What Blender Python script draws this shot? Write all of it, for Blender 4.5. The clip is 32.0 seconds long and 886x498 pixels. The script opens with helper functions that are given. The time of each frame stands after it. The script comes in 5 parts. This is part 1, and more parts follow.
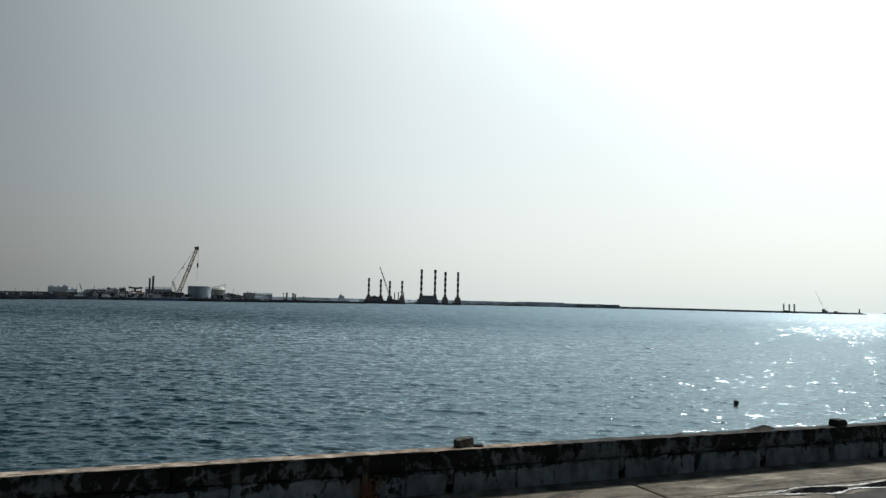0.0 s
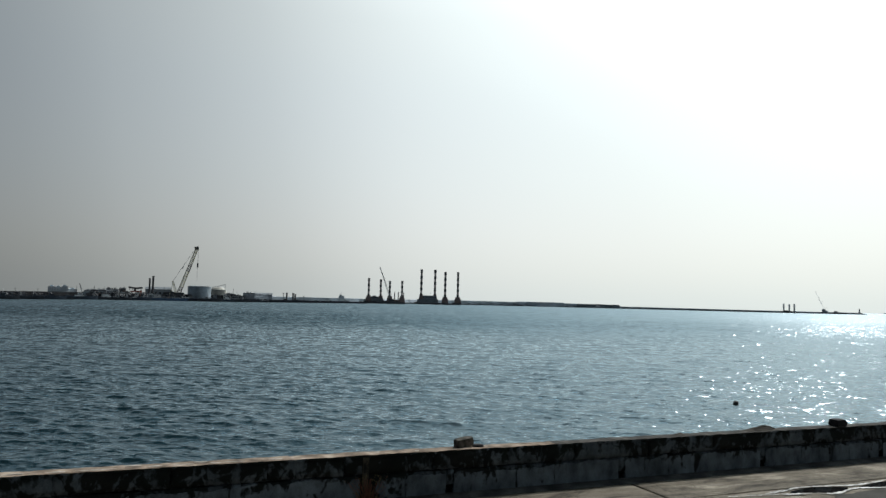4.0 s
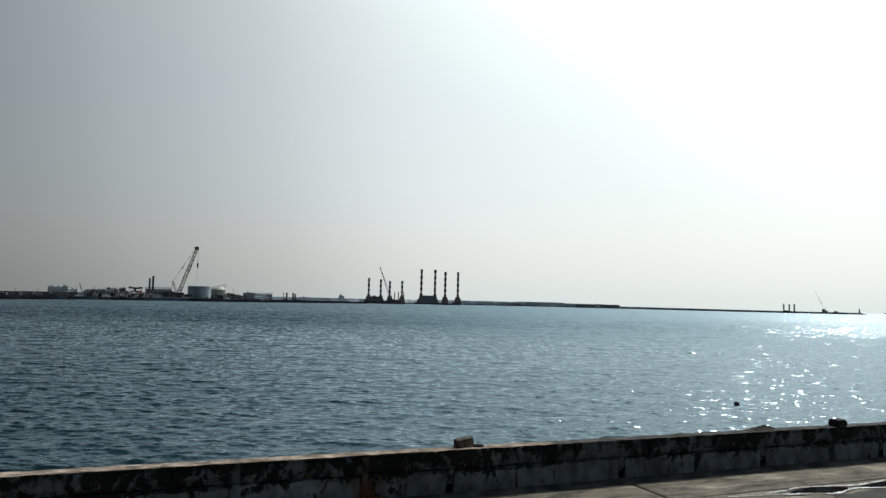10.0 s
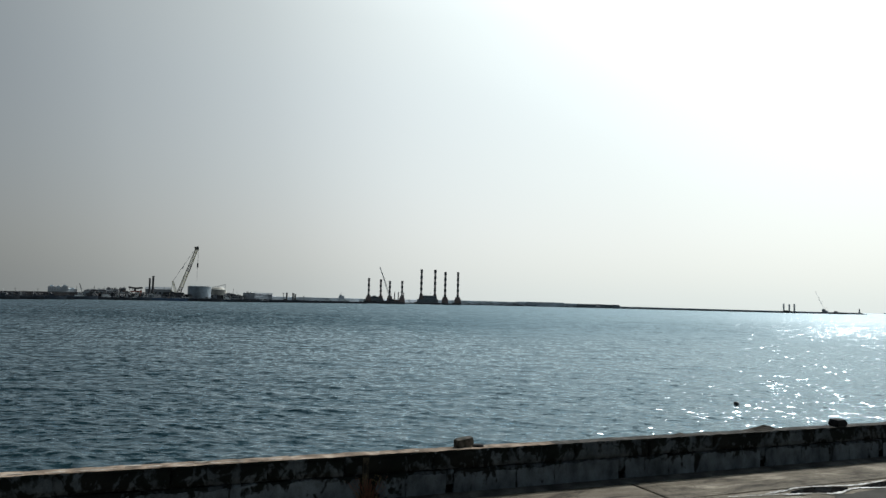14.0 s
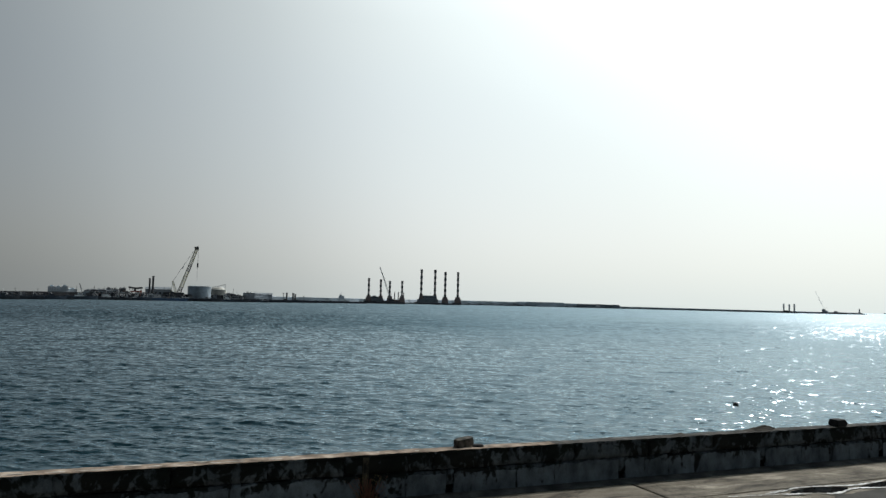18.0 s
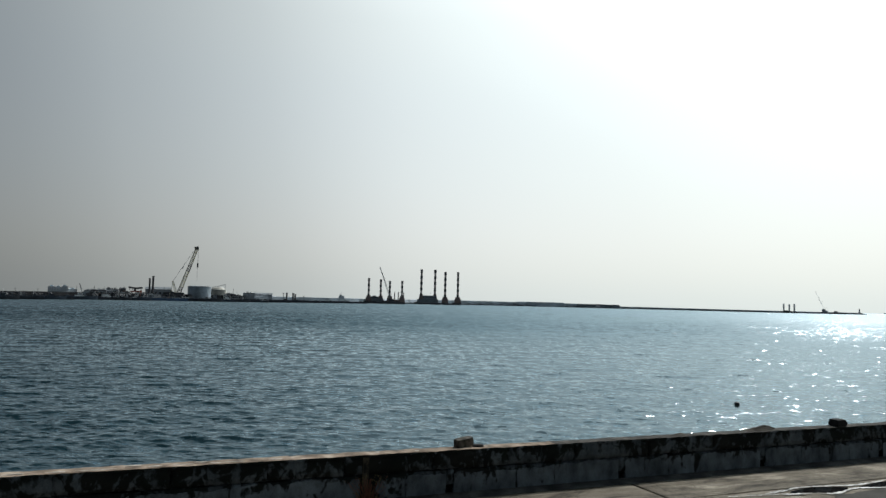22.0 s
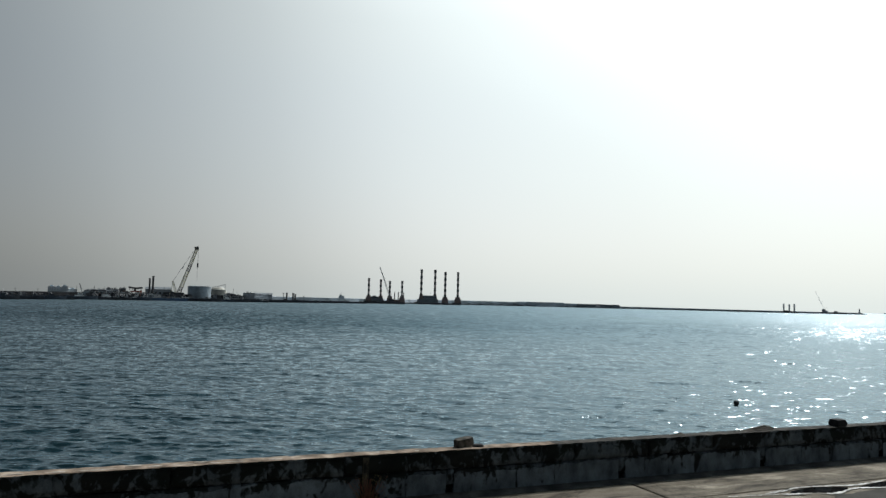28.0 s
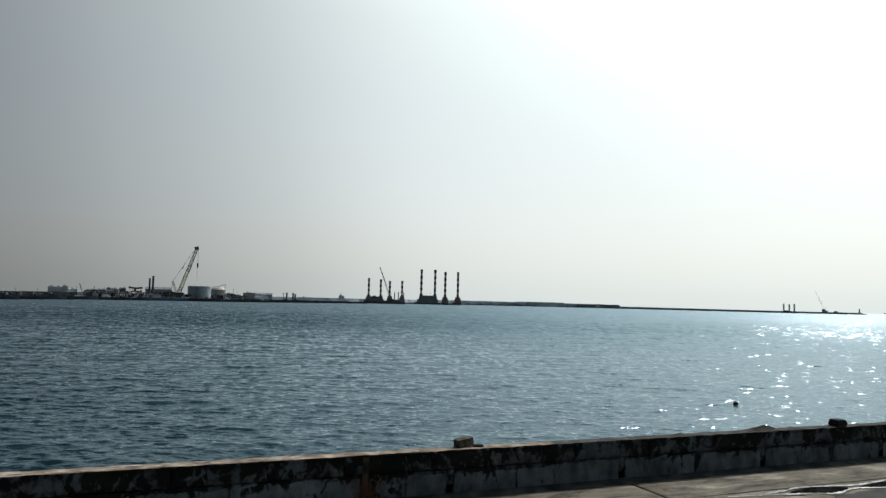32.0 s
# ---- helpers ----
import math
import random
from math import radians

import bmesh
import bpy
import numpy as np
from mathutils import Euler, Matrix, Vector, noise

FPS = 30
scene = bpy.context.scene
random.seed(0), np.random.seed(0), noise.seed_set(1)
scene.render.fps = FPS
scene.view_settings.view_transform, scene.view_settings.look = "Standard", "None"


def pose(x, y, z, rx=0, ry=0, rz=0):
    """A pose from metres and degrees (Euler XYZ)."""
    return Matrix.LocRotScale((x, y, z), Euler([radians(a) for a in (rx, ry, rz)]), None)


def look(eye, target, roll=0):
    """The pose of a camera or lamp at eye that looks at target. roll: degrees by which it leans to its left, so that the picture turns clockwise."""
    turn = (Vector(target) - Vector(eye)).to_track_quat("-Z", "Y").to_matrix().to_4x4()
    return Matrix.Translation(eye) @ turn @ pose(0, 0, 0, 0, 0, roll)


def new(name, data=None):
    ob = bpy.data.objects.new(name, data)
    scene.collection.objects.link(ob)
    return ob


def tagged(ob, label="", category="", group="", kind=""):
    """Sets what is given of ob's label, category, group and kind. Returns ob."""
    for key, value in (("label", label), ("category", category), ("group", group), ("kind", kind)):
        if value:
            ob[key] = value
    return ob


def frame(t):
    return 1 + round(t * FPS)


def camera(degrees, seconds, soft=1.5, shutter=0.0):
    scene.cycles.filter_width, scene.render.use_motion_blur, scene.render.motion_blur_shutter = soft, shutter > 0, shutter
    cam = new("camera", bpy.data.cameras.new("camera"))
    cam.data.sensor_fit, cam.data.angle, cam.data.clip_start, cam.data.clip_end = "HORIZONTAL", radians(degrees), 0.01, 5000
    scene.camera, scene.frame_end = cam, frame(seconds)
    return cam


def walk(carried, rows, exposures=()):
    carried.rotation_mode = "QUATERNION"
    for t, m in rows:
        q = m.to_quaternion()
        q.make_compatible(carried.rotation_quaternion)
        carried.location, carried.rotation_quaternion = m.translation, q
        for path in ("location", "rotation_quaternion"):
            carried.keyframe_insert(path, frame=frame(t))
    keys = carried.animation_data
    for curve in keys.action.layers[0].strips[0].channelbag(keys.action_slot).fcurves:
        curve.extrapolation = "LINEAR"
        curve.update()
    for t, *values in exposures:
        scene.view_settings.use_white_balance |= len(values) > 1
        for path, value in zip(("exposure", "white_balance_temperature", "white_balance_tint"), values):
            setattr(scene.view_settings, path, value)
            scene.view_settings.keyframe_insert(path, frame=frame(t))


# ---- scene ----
# Heights: quay paving z = 0, mean sea level z = WATER, the eye stands 3.34 m over the paving.
WATER = -2.16
EYE = (0.0, 0.0, 3.34)
SUN_AZ, SUN_EL = 35.0, 46.0          # degrees clockwise from +y, and over the horizon

cam = camera(64.0, 32.0, soft=1.4)
stand = Matrix.Translation(EYE) @ pose(0, 0, 0, 94.254, 0, 0) @ pose(0, 0, 0, 0, 0, 1.472)
walk(cam, [(0.0, stand), (32.0, stand)])
scene.view_settings.exposure = 0.0

# ---- sky and sun ----
sun_way = Vector((math.sin(radians(SUN_AZ)) * math.cos(radians(SUN_EL)), math.cos(radians(SUN_AZ)) * math.cos(radians(SUN_EL)), math.sin(radians(SUN_EL))))
sun = new("sun", bpy.data.lights.new("sun", "SUN"))
sun.data.energy, sun.data.angle, sun.data.color = 2.6, radians(0.6), (1.0, 0.975, 0.94)
sun.matrix_world = look(sun_way * 50, (0, 0, 0))


def link(tree, a, b):
    tree.links.new(a, b)


def node(tree, kind, **values):
    n = tree.nodes.new(kind)
    for key, value in values.items():
        n.inputs[key.replace("_", " ")].default_value = value
    return n


def math_node(tree, op, a, b=None, clamp=False):
    n = tree.nodes.new("ShaderNodeMath")
    n.operation, n.use_clamp = op, clamp
    for i, v in enumerate((a, b)):
        if v is None:
            continue
        if isinstance(v, (int, float)):
            n.inputs[i].default_value = v
        else:
            link(tree, v, n.inputs[i])
    return n.outputs[0]


def hazy_sky():
    """A hazy midday sky: a Nishita sky under a veil of sea haze that glows round the sun's bearing."""
    w = bpy.data.worlds.new("sky")
    scene.world = w
    w.use_nodes = True
    t = w.node_tree
    t.nodes.clear()
    out, bg = t.nodes.new("ShaderNodeOutputWorld"), t.nodes.new("ShaderNodeBackground")
    sky = t.nodes.new("ShaderNodeTexSky")
    sky.sky_type, sky.sun_disc = "NISHITA", False
    sky.sun_elevation, sky.sun_rotation = radians(SUN_EL), radians(SUN_AZ)
    sky.dust_density, sky.air_density = 4.0, 1.0
    co = t.nodes.new("ShaderNodeTexCoord")
    flat = t.nodes.new("ShaderNodeVectorMath")
    flat.operation = "MULTIPLY"
    flat.inputs[1].default_value = (1, 1, 0.4)
    unit = t.nodes.new("ShaderNodeVectorMath")
    unit.operation = "NORMALIZE"
    dot = t.nodes.new("ShaderNodeVectorMath")
    dot.operation = "DOT_PRODUCT"
    s = Vector((sun_way.x, sun_way.y, sun_way.z * 0.4)).normalized()
    dot.inputs[1].default_value = s
    link(t, co.outputs["Generated"], flat.inputs[0])
    link(t, flat.outputs[0], unit.inputs[0])
    link(t, unit.outputs[0], dot.inputs[0])
    ramp = t.nodes.new("ShaderNodeValToRGB")
    ramp.color_ramp.interpolation = "B_SPLINE"
    e = ramp.color_ramp.elements
    e[0].position, e[0].color = 0.0, (0.11, 0.122, 0.131, 1)
    e[1].position, e[1].color = 1.0, (0.92, 0.975, 0.965, 1)
    for p, c in SKY_STOPS:
        k = e.new(p)
        k.color = (*c, 1)
    half = math_node(t, "MULTIPLY_ADD", dot.outputs["Value"], 0.5)
    half.node.inputs[2].default_value = 0.5
    link(t, half, ramp.inputs[0])
    add = t.nodes.new("ShaderNodeMix")
    add.data_type, add.blend_type = "RGBA", "ADD"
    add.inputs["Factor"].default_value = 0.02
    link(t, ramp.outputs[0], add.inputs[6])
    link(t, sky.outputs[0], add.inputs[7])
    # paler and greyer in the low haze, bluer overhead
    part_z = t.nodes.new("ShaderNodeSeparateXYZ")
    link(t, co.outputs["Generated"], part_z.inputs[0])
    tint = t.nodes.new("ShaderNodeValToRGB")
    e = tint.color_ramp.elements
    tint.color_ramp.interpolation = "CARDINAL"
    e[0].position, e[0].color = 0.0, (0.875, 0.905, 0.895, 1)
    e[1].position, e[1].color = 0.85, (0.19, 0.29, 0.35, 1)
    for p, c in ((0.08, (0.905, 0.918, 0.912)), (0.16, (0.91, 0.935, 0.93)), (0.28, (0.905, 0.945, 0.943)), (0.37, (0.925, 0.965, 0.95)), (0.42, (0.90, 0.95, 0.945)), (0.49, (0.56, 0.68, 0.71)), (0.60, (0.27, 0.39, 0.44))):
        e.new(p).color = (*c, 1)
    link(t, part_z.outputs["Z"], tint.inputs[0])
    veil = t.nodes.new("ShaderNodeMix")
    veil.data_type, veil.blend_type = "RGBA", "MULTIPLY"
    veil.inputs["Factor"].default_value = 1.0
    link(t, add.outputs[2], veil.inputs[6])
    link(t, tint.outputs[0], veil.inputs[7])
    # over the low haze the sky falls off faster away from the sun
    fall = t.nodes.new("ShaderNodeValToRGB")
    e = fall.color_ramp.elements
    e[0].position, e[0].color = 0.45, (0.75, 0.75, 0.75, 1)
    e[1].position, e[1].color = 0.94, (2.2, 2.2, 2.2, 1)
    for p, c in ((0.60, 0.50), (0.70, 0.47), (0.76, 0.74), (0.84, 1.36)):
        e.new(p).color = (c, c, c, 1)
    link(t, half, fall.inputs[0])
    high = t.nodes.new("ShaderNodeMapRange")
    high.interpolation_type = "SMOOTHSTEP"
    high.inputs["From Min"].default_value, high.inputs["From Max"].default_value = 0.40, 0.54
    link(t, part_z.outputs["Z"], high.inputs["Value"])
    lift = t.nodes.new("ShaderNodeMix")
    lift.data_type, lift.blend_type = "RGBA", "MULTIPLY"
    link(t, high.outputs[0], lift.inputs["Factor"])
    link(t, veil.outputs[2], lift.inputs[6])
    link(t, fall.outputs[0], lift.inputs[7])
    veil = lift
    # the glow in the haze round the sun
    near = t.nodes.new("ShaderNodeVectorMath")
    near.operation = "DOT_PRODUCT"
    near.inputs[1].default_value = (sun_way + Vector((0, 0, 0.16))).normalized()
    link(t, co.outputs["Generated"], near.inputs[0])
    glow = t.nodes.new("ShaderNodeValToRGB")
    glow.color_ramp.interpolation = "CARDINAL"
    e = glow.color_ramp.elements
    e[0].position, e[0].color = 0.66, (0, 0, 0, 1)
    e[1].position, e[1].color = 1.0, (5.0, 5.6, 5.8, 1)
    for p, c in ((0.74, (0.03, 0.036, 0.038)), (0.80, (0.11, 0.13, 0.138)), (0.85, (0.27, 0.325, 0.345)), (0.885, (0.88, 1.04, 1.09)), (0.92, (2.0, 2.32, 2.42)), (0.96, (2.6, 3.0, 3.15))):
        e.new(p).color = (*c, 1)
    link(t, near.outputs["Value"], glow.inputs[0])
    halo = t.nodes.new("ShaderNodeMix")
    halo.data_type, halo.blend_type = "RGBA", "ADD"
    halo.inputs["Factor"].default_value = 1.0
    link(t, veil.outputs[2], halo.inputs[6])
    link(t, glow.outputs[0], halo.inputs[7])
    link(t, halo.outputs[2], bg.inputs["Color"])
    bg.inputs["Strength"].default_value = 1.0
    link(t, bg.outputs[0], out.inputs[0])


SKY_STOPS = [(0.45, (0.10, 0.109, 0.115)), (0.64, (0.18, 0.189, 0.192)), (0.70, (0.264, 0.277, 0.280)), (0.745, (0.334, 0.350, 0.353)), (0.82, (0.508, 0.533, 0.535)),
             (0.88, (0.735, 0.770, 0.772)), (0.945, (0.80, 0.85, 0.845)), (0.977, (0.86, 0.915, 0.905))]
hazy_sky()


# ---- materials ----
def material(name, base, rough=0.7, metal=0.0, dark=None, light=None, scale=1.0, fine=18.0, bump=0.0, spread=(0.35, 0.65), per_object=0.0, space="Object", spec=0.5):
    """A surface with stains at the size 1/scale m and grain at 1/fine m."""
    m = bpy.data.materials.new(name)
    m.use_nodes = True
    t = m.node_tree
    b = t.nodes["Principled BSDF"]
    co = t.nodes.new("ShaderNodeTexCoord")
    where = t.nodes.new("ShaderNodeNewGeometry").outputs["Position"] if space == "World" else co.outputs[space]
    big = node(t, "ShaderNodeTexNoise", Scale=scale, Detail=6.0, Roughness=0.6)
    small = node(t, "ShaderNodeTexNoise", Scale=fine, Detail=4.0, Roughness=0.6)
    link(t, where, big.inputs["Vector"])
    link(t, where, small.inputs["Vector"])
    ramp = t.nodes.new("ShaderNodeValToRGB")
    e = ramp.color_ramp.elements
    dark = dark or tuple(c * 0.65 for c in base)
    light = light or tuple(min(1, c * 1.25) for c in base)
    e[0].position, e[0].color = spread[0], (*dark, 1)
    e[1].position, e[1].color = spread[1], (*light, 1)
    k = e.new(sum(spread) / 2)
    k.color = (*base, 1)
    link(t, big.outputs[0], ramp.inputs[0])
    mix = t.nodes.new("ShaderNodeMix")
    mix.data_type, mix.blend_type = "RGBA", "OVERLAY"
    mix.inputs["Factor"].default_value = 0.45
    link(t, ramp.outputs[0], mix.inputs[6])
    link(t, small.outputs[0], mix.inputs[7])
    colour = mix.outputs[2]
    if per_object:
        info = t.nodes.new("ShaderNodeObjectInfo")
        v = math_node(t, "MULTIPLY_ADD", info.outputs["Random"], per_object)
        v.node.inputs[2].default_value = 1 - per_object / 2
        hsv = t.nodes.new("ShaderNodeHueSaturation")
        link(t, v, hsv.inputs["Value"])
        link(t, colour, hsv.inputs["Color"])
        colour = hsv.outputs[0]
    link(t, colour, b.inputs["Base Color"])
    b.inputs["Metallic"].default_value = metal
    b.inputs["Specular IOR Level"].default_value = spec
    r = math_node(t, "MULTIPLY_ADD", small.outputs[0], 0.25, True)
    r.node.inputs[2].default_value = rough - 0.12
    link(t, r, b.inputs["Roughness"])
    if bump:
        bp = node(t, "ShaderNodeBump", Strength=0.8, Distance=bump)
        h = math_node(t, "ADD", big.outputs[0], small.outputs[0])
        link(t, h, bp.inputs["Height"])
        link(t, bp.outputs[0], b.inputs["Normal"])
    return m


def mould_material(name, pale, dark, share, reach, streaked=0.35, foot=0.40):
    """Weathered concrete under black mould. share: how much of it is black; reach: how much more of it grows towards the coping."""
    m = bpy.data.materials.new(name)
    m.use_nodes = True
    t = m.node_tree
    b = t.nodes["Principled BSDF"]
    b.inputs["Roughness"].default_value = 0.92
    b.inputs["Specular IOR Level"].default_value = 0.12
    geo = t.nodes.new("ShaderNodeNewGeometry")
    sep = t.nodes.new("ShaderNodeSeparateXYZ")
    link(t, geo.outputs["Position"], sep.inputs[0])

    def grainy(scale, detail, rough, squash=1.0, warp=0.0):
        fit = t.nodes.new("ShaderNodeMapping")
        fit.inputs["Scale"].default_value = (1, 1, squash)
        link(t, geo.outputs["Position"], fit.inputs["Vector"])
        n = node(t, "ShaderNodeTexNoise", Scale=scale, Detail=detail, Roughness=rough, Distortion=warp)
        link(t, fit.outputs[0], n.inputs["Vector"])
        return n.outputs[0]

    patch, run, fleck = grainy(2.9, 5, 0.55, 0.85, 0.9), grainy(9.0, 4, 0.6, 0.30), grainy(13.0, 6, 0.7)
    stretch, lobe = grainy(0.55, 2, 0.5, 0.3), grainy(7.5, 2, 0.4, 0.8, 1.2)
    tone, grain, hue = grainy(2.9, 6, 0.65, 0.6), grainy(55.0, 4, 0.6), grainy(1.3, 3, 0.5)
    climb = math_node(t, "MULTIPLY_ADD", sep.outputs["Z"], 1 / 0.36, True)
    climb.node.inputs[2].default_value = -foot / 0.36
    mask = math_node(t, "ADD", math_node(t, "MULTIPLY", patch, 0.72), math_node(t, "MULTIPLY", run, streaked))
    mask = math_node(t, "ADD", mask, math_node(t, "MULTIPLY", fleck, 0.16))
    mask = math_node(t, "ADD", mask, math_node(t, "MULTIPLY", lobe, 0.26))
    mask = math_node(t, "ADD", mask, math_node(t, "MULTIPLY", stretch, 0.45))
    mask = math_node(t, "ADD", mask, math_node(t, "MULTIPLY", climb, reach))
    level = 0.5 * (1.59 + streaked)
    edge = t.nodes.new("ShaderNodeMapRange")
    edge.interpolation_type = "SMOOTHSTEP"
    edge.inputs["From Min"].default_value, edge.inputs["From Max"].default_value = level + share - 0.01, level + share + 0.095
    link(t, mask, edge.inputs["Value"])
    grey = t.nodes.new("ShaderNodeValToRGB")
    e = grey.color_ramp.elements
    e[0].position, e[0].color = 0.33, (*dark, 1)
    e[1].position, e[1].color = 0.67, (*pale, 1)
    link(t, tone, grey.inputs[0])
    # black, with green and rusty brown breaths in it
    black = t.nodes.new("ShaderNodeValToRGB")
    e = black.color_ramp.elements
    e[0].position, e[0].color = 0.34, (0.0105, 0.0145, 0.0122, 1)
    e[1].position, e[1].color = 0.72, (0.0165, 0.0175, 0.0155, 1)
    e.new(0.52).color = (0.0085, 0.0108, 0.0102, 1)
    link(t, hue, black.inputs[0])
    mix = t.nodes.new("ShaderNodeMix")
    mix.data_type = "RGBA"
    link(t, edge.outputs[0], mix.inputs["Factor"])
    link(t, grey.outputs[0], mix.inputs[6])
    link(t, black.outputs[0], mix.inputs[7])
    over = t.nodes.new("ShaderNodeMix")
    over.data_type, over.blend_type = "RGBA", "OVERLAY"
    over.inputs["Factor"].default_value = 0.5
    link(t, mix.outputs[2], over.inputs[6])
    link(t, grain, over.inputs[7])
    link(t, over.outputs[2], b.inputs["Base Color"])
    bp = node(t, "ShaderNodeBump", Strength=0.9, Distance=0.014)
    link(t, math_node(t, "ADD", fleck, math_node(t, "MULTIPLY", grain, 0.5)), bp.inputs["Height"])
    link(t, bp.outputs[0], b.inputs["Normal"])
    return m


def paving_material(name):
    """Sandy worn concrete: blotches, scour marks along the wall, grit, hair cracks."""
    m = bpy.data.materials.new(name)
    m.use_nodes = True
    t = m.node_tree
    b = t.nodes["Principled BSDF"]
    b.inputs["Roughness"].default_value = 0.88
    b.inputs["Specular IOR Level"].default_value = 0.15
    geo = t.nodes.new("ShaderNodeNewGeometry")

    def grainy(scale, detail, rough, stretch=(1, 1, 1), warp=0.0):
        fit = t.nodes.new("ShaderNodeMapping")
        fit.vector_type = "TEXTURE"
        fit.inputs["Rotation"].default_value = (0, 0, radians(22.1))
        fit.inputs["Scale"].default_value = (1 / stretch[0], 1 / stretch[1], 1)
        link(t, geo.outputs["Position"], fit.inputs["Vector"])
        n = node(t, "ShaderNodeTexNoise", Scale=scale, Detail=detail, Roughness=rough, Distortion=warp)
        link(t, fit.outputs[0], n.inputs["Vector"])
        return n.outputs[0]

    blotch, scour, grit = grainy(1.1, 7, 0.66, (0.8, 1.6, 1), 0.5), grainy(2.2, 6, 0.65, (0.45, 3.0, 1)), grainy(34.0, 5, 0.65)
    pit = grainy(9.0, 5, 0.6)
    mask = math_node(t, "ADD", math_node(t, "MULTIPLY", blotch, 0.68), math_node(t, "MULTIPLY", scour, 0.32))
    ramp = t.nodes.new("ShaderNodeValToRGB")
    e = ramp.color_ramp.elements
    e[0].position, e[0].color = 0.38, (0.042, 0.036, 0.028, 1)
    e[1].position, e[1].color = 0.63, (0.330, 0.290, 0.232, 1)
    e.new(0.46).color = (0.120, 0.102, 0.078, 1)
    e.new(0.54).color = (0.180, 0.155, 0.120, 1)
    link(t, mask, ramp.inputs[0])
    over = t.nodes.new("ShaderNodeMix")
    over.data_type, over.blend_type = "RGBA", "OVERLAY"
    over.inputs["Factor"].default_value = 0.55
    link(t, ramp.outputs[0], over.inputs[6])
    link(t, grit, over.inputs[7])
    bend = node(t, "ShaderNodeTexNoise", Scale=1.6, Detail=5.0)
    link(t, geo.outputs["Position"], bend.inputs["Vector"])
    shift = t.nodes.new("ShaderNodeVectorMath")
    shift.operation = "MULTIPLY_ADD"
    shift.inputs[1].default_value = (0.9, 0.9, 0)
    link(t, bend.outputs["Color"], shift.inputs[0])
    link(t, geo.outputs["Position"], shift.inputs[2])
    cells = node(t, "ShaderNodeTexVoronoi", Scale=0.42)
    cells.feature = "DISTANCE_TO_EDGE"
    link(t, shift.outputs[0], cells.inputs["Vector"])
    crack = t.nodes.new("ShaderNodeMapRange")
    crack.inputs["From Min"].default_value, crack.inputs["From Max"].default_value = 0.002, 0.007
    crack.inputs["To Min"].default_value = 0.6
    link(t, cells.outputs["Distance"], crack.inputs["Value"])
    lined = t.nodes.new("ShaderNodeMix")
    lined.data_type, lined.blend_type = "RGBA", "MULTIPLY"
    lined.inputs["Factor"].default_value = 1.0
    link(t, over.outputs[2], lined.inputs[6])
    link(t, crack.outputs[0], lined.inputs[7])
    link(t, lined.outputs[2], b.inputs["Base Color"])
    bp = node(t, "ShaderNodeBump", Strength=0.8, Distance=0.012)
    link(t, math_node(t, "ADD", pit, math_node(t, "MULTIPLY", grit, 0.5)), bp.inputs["Height"])
    link(t, bp.outputs[0], b.inputs["Normal"])
    return m


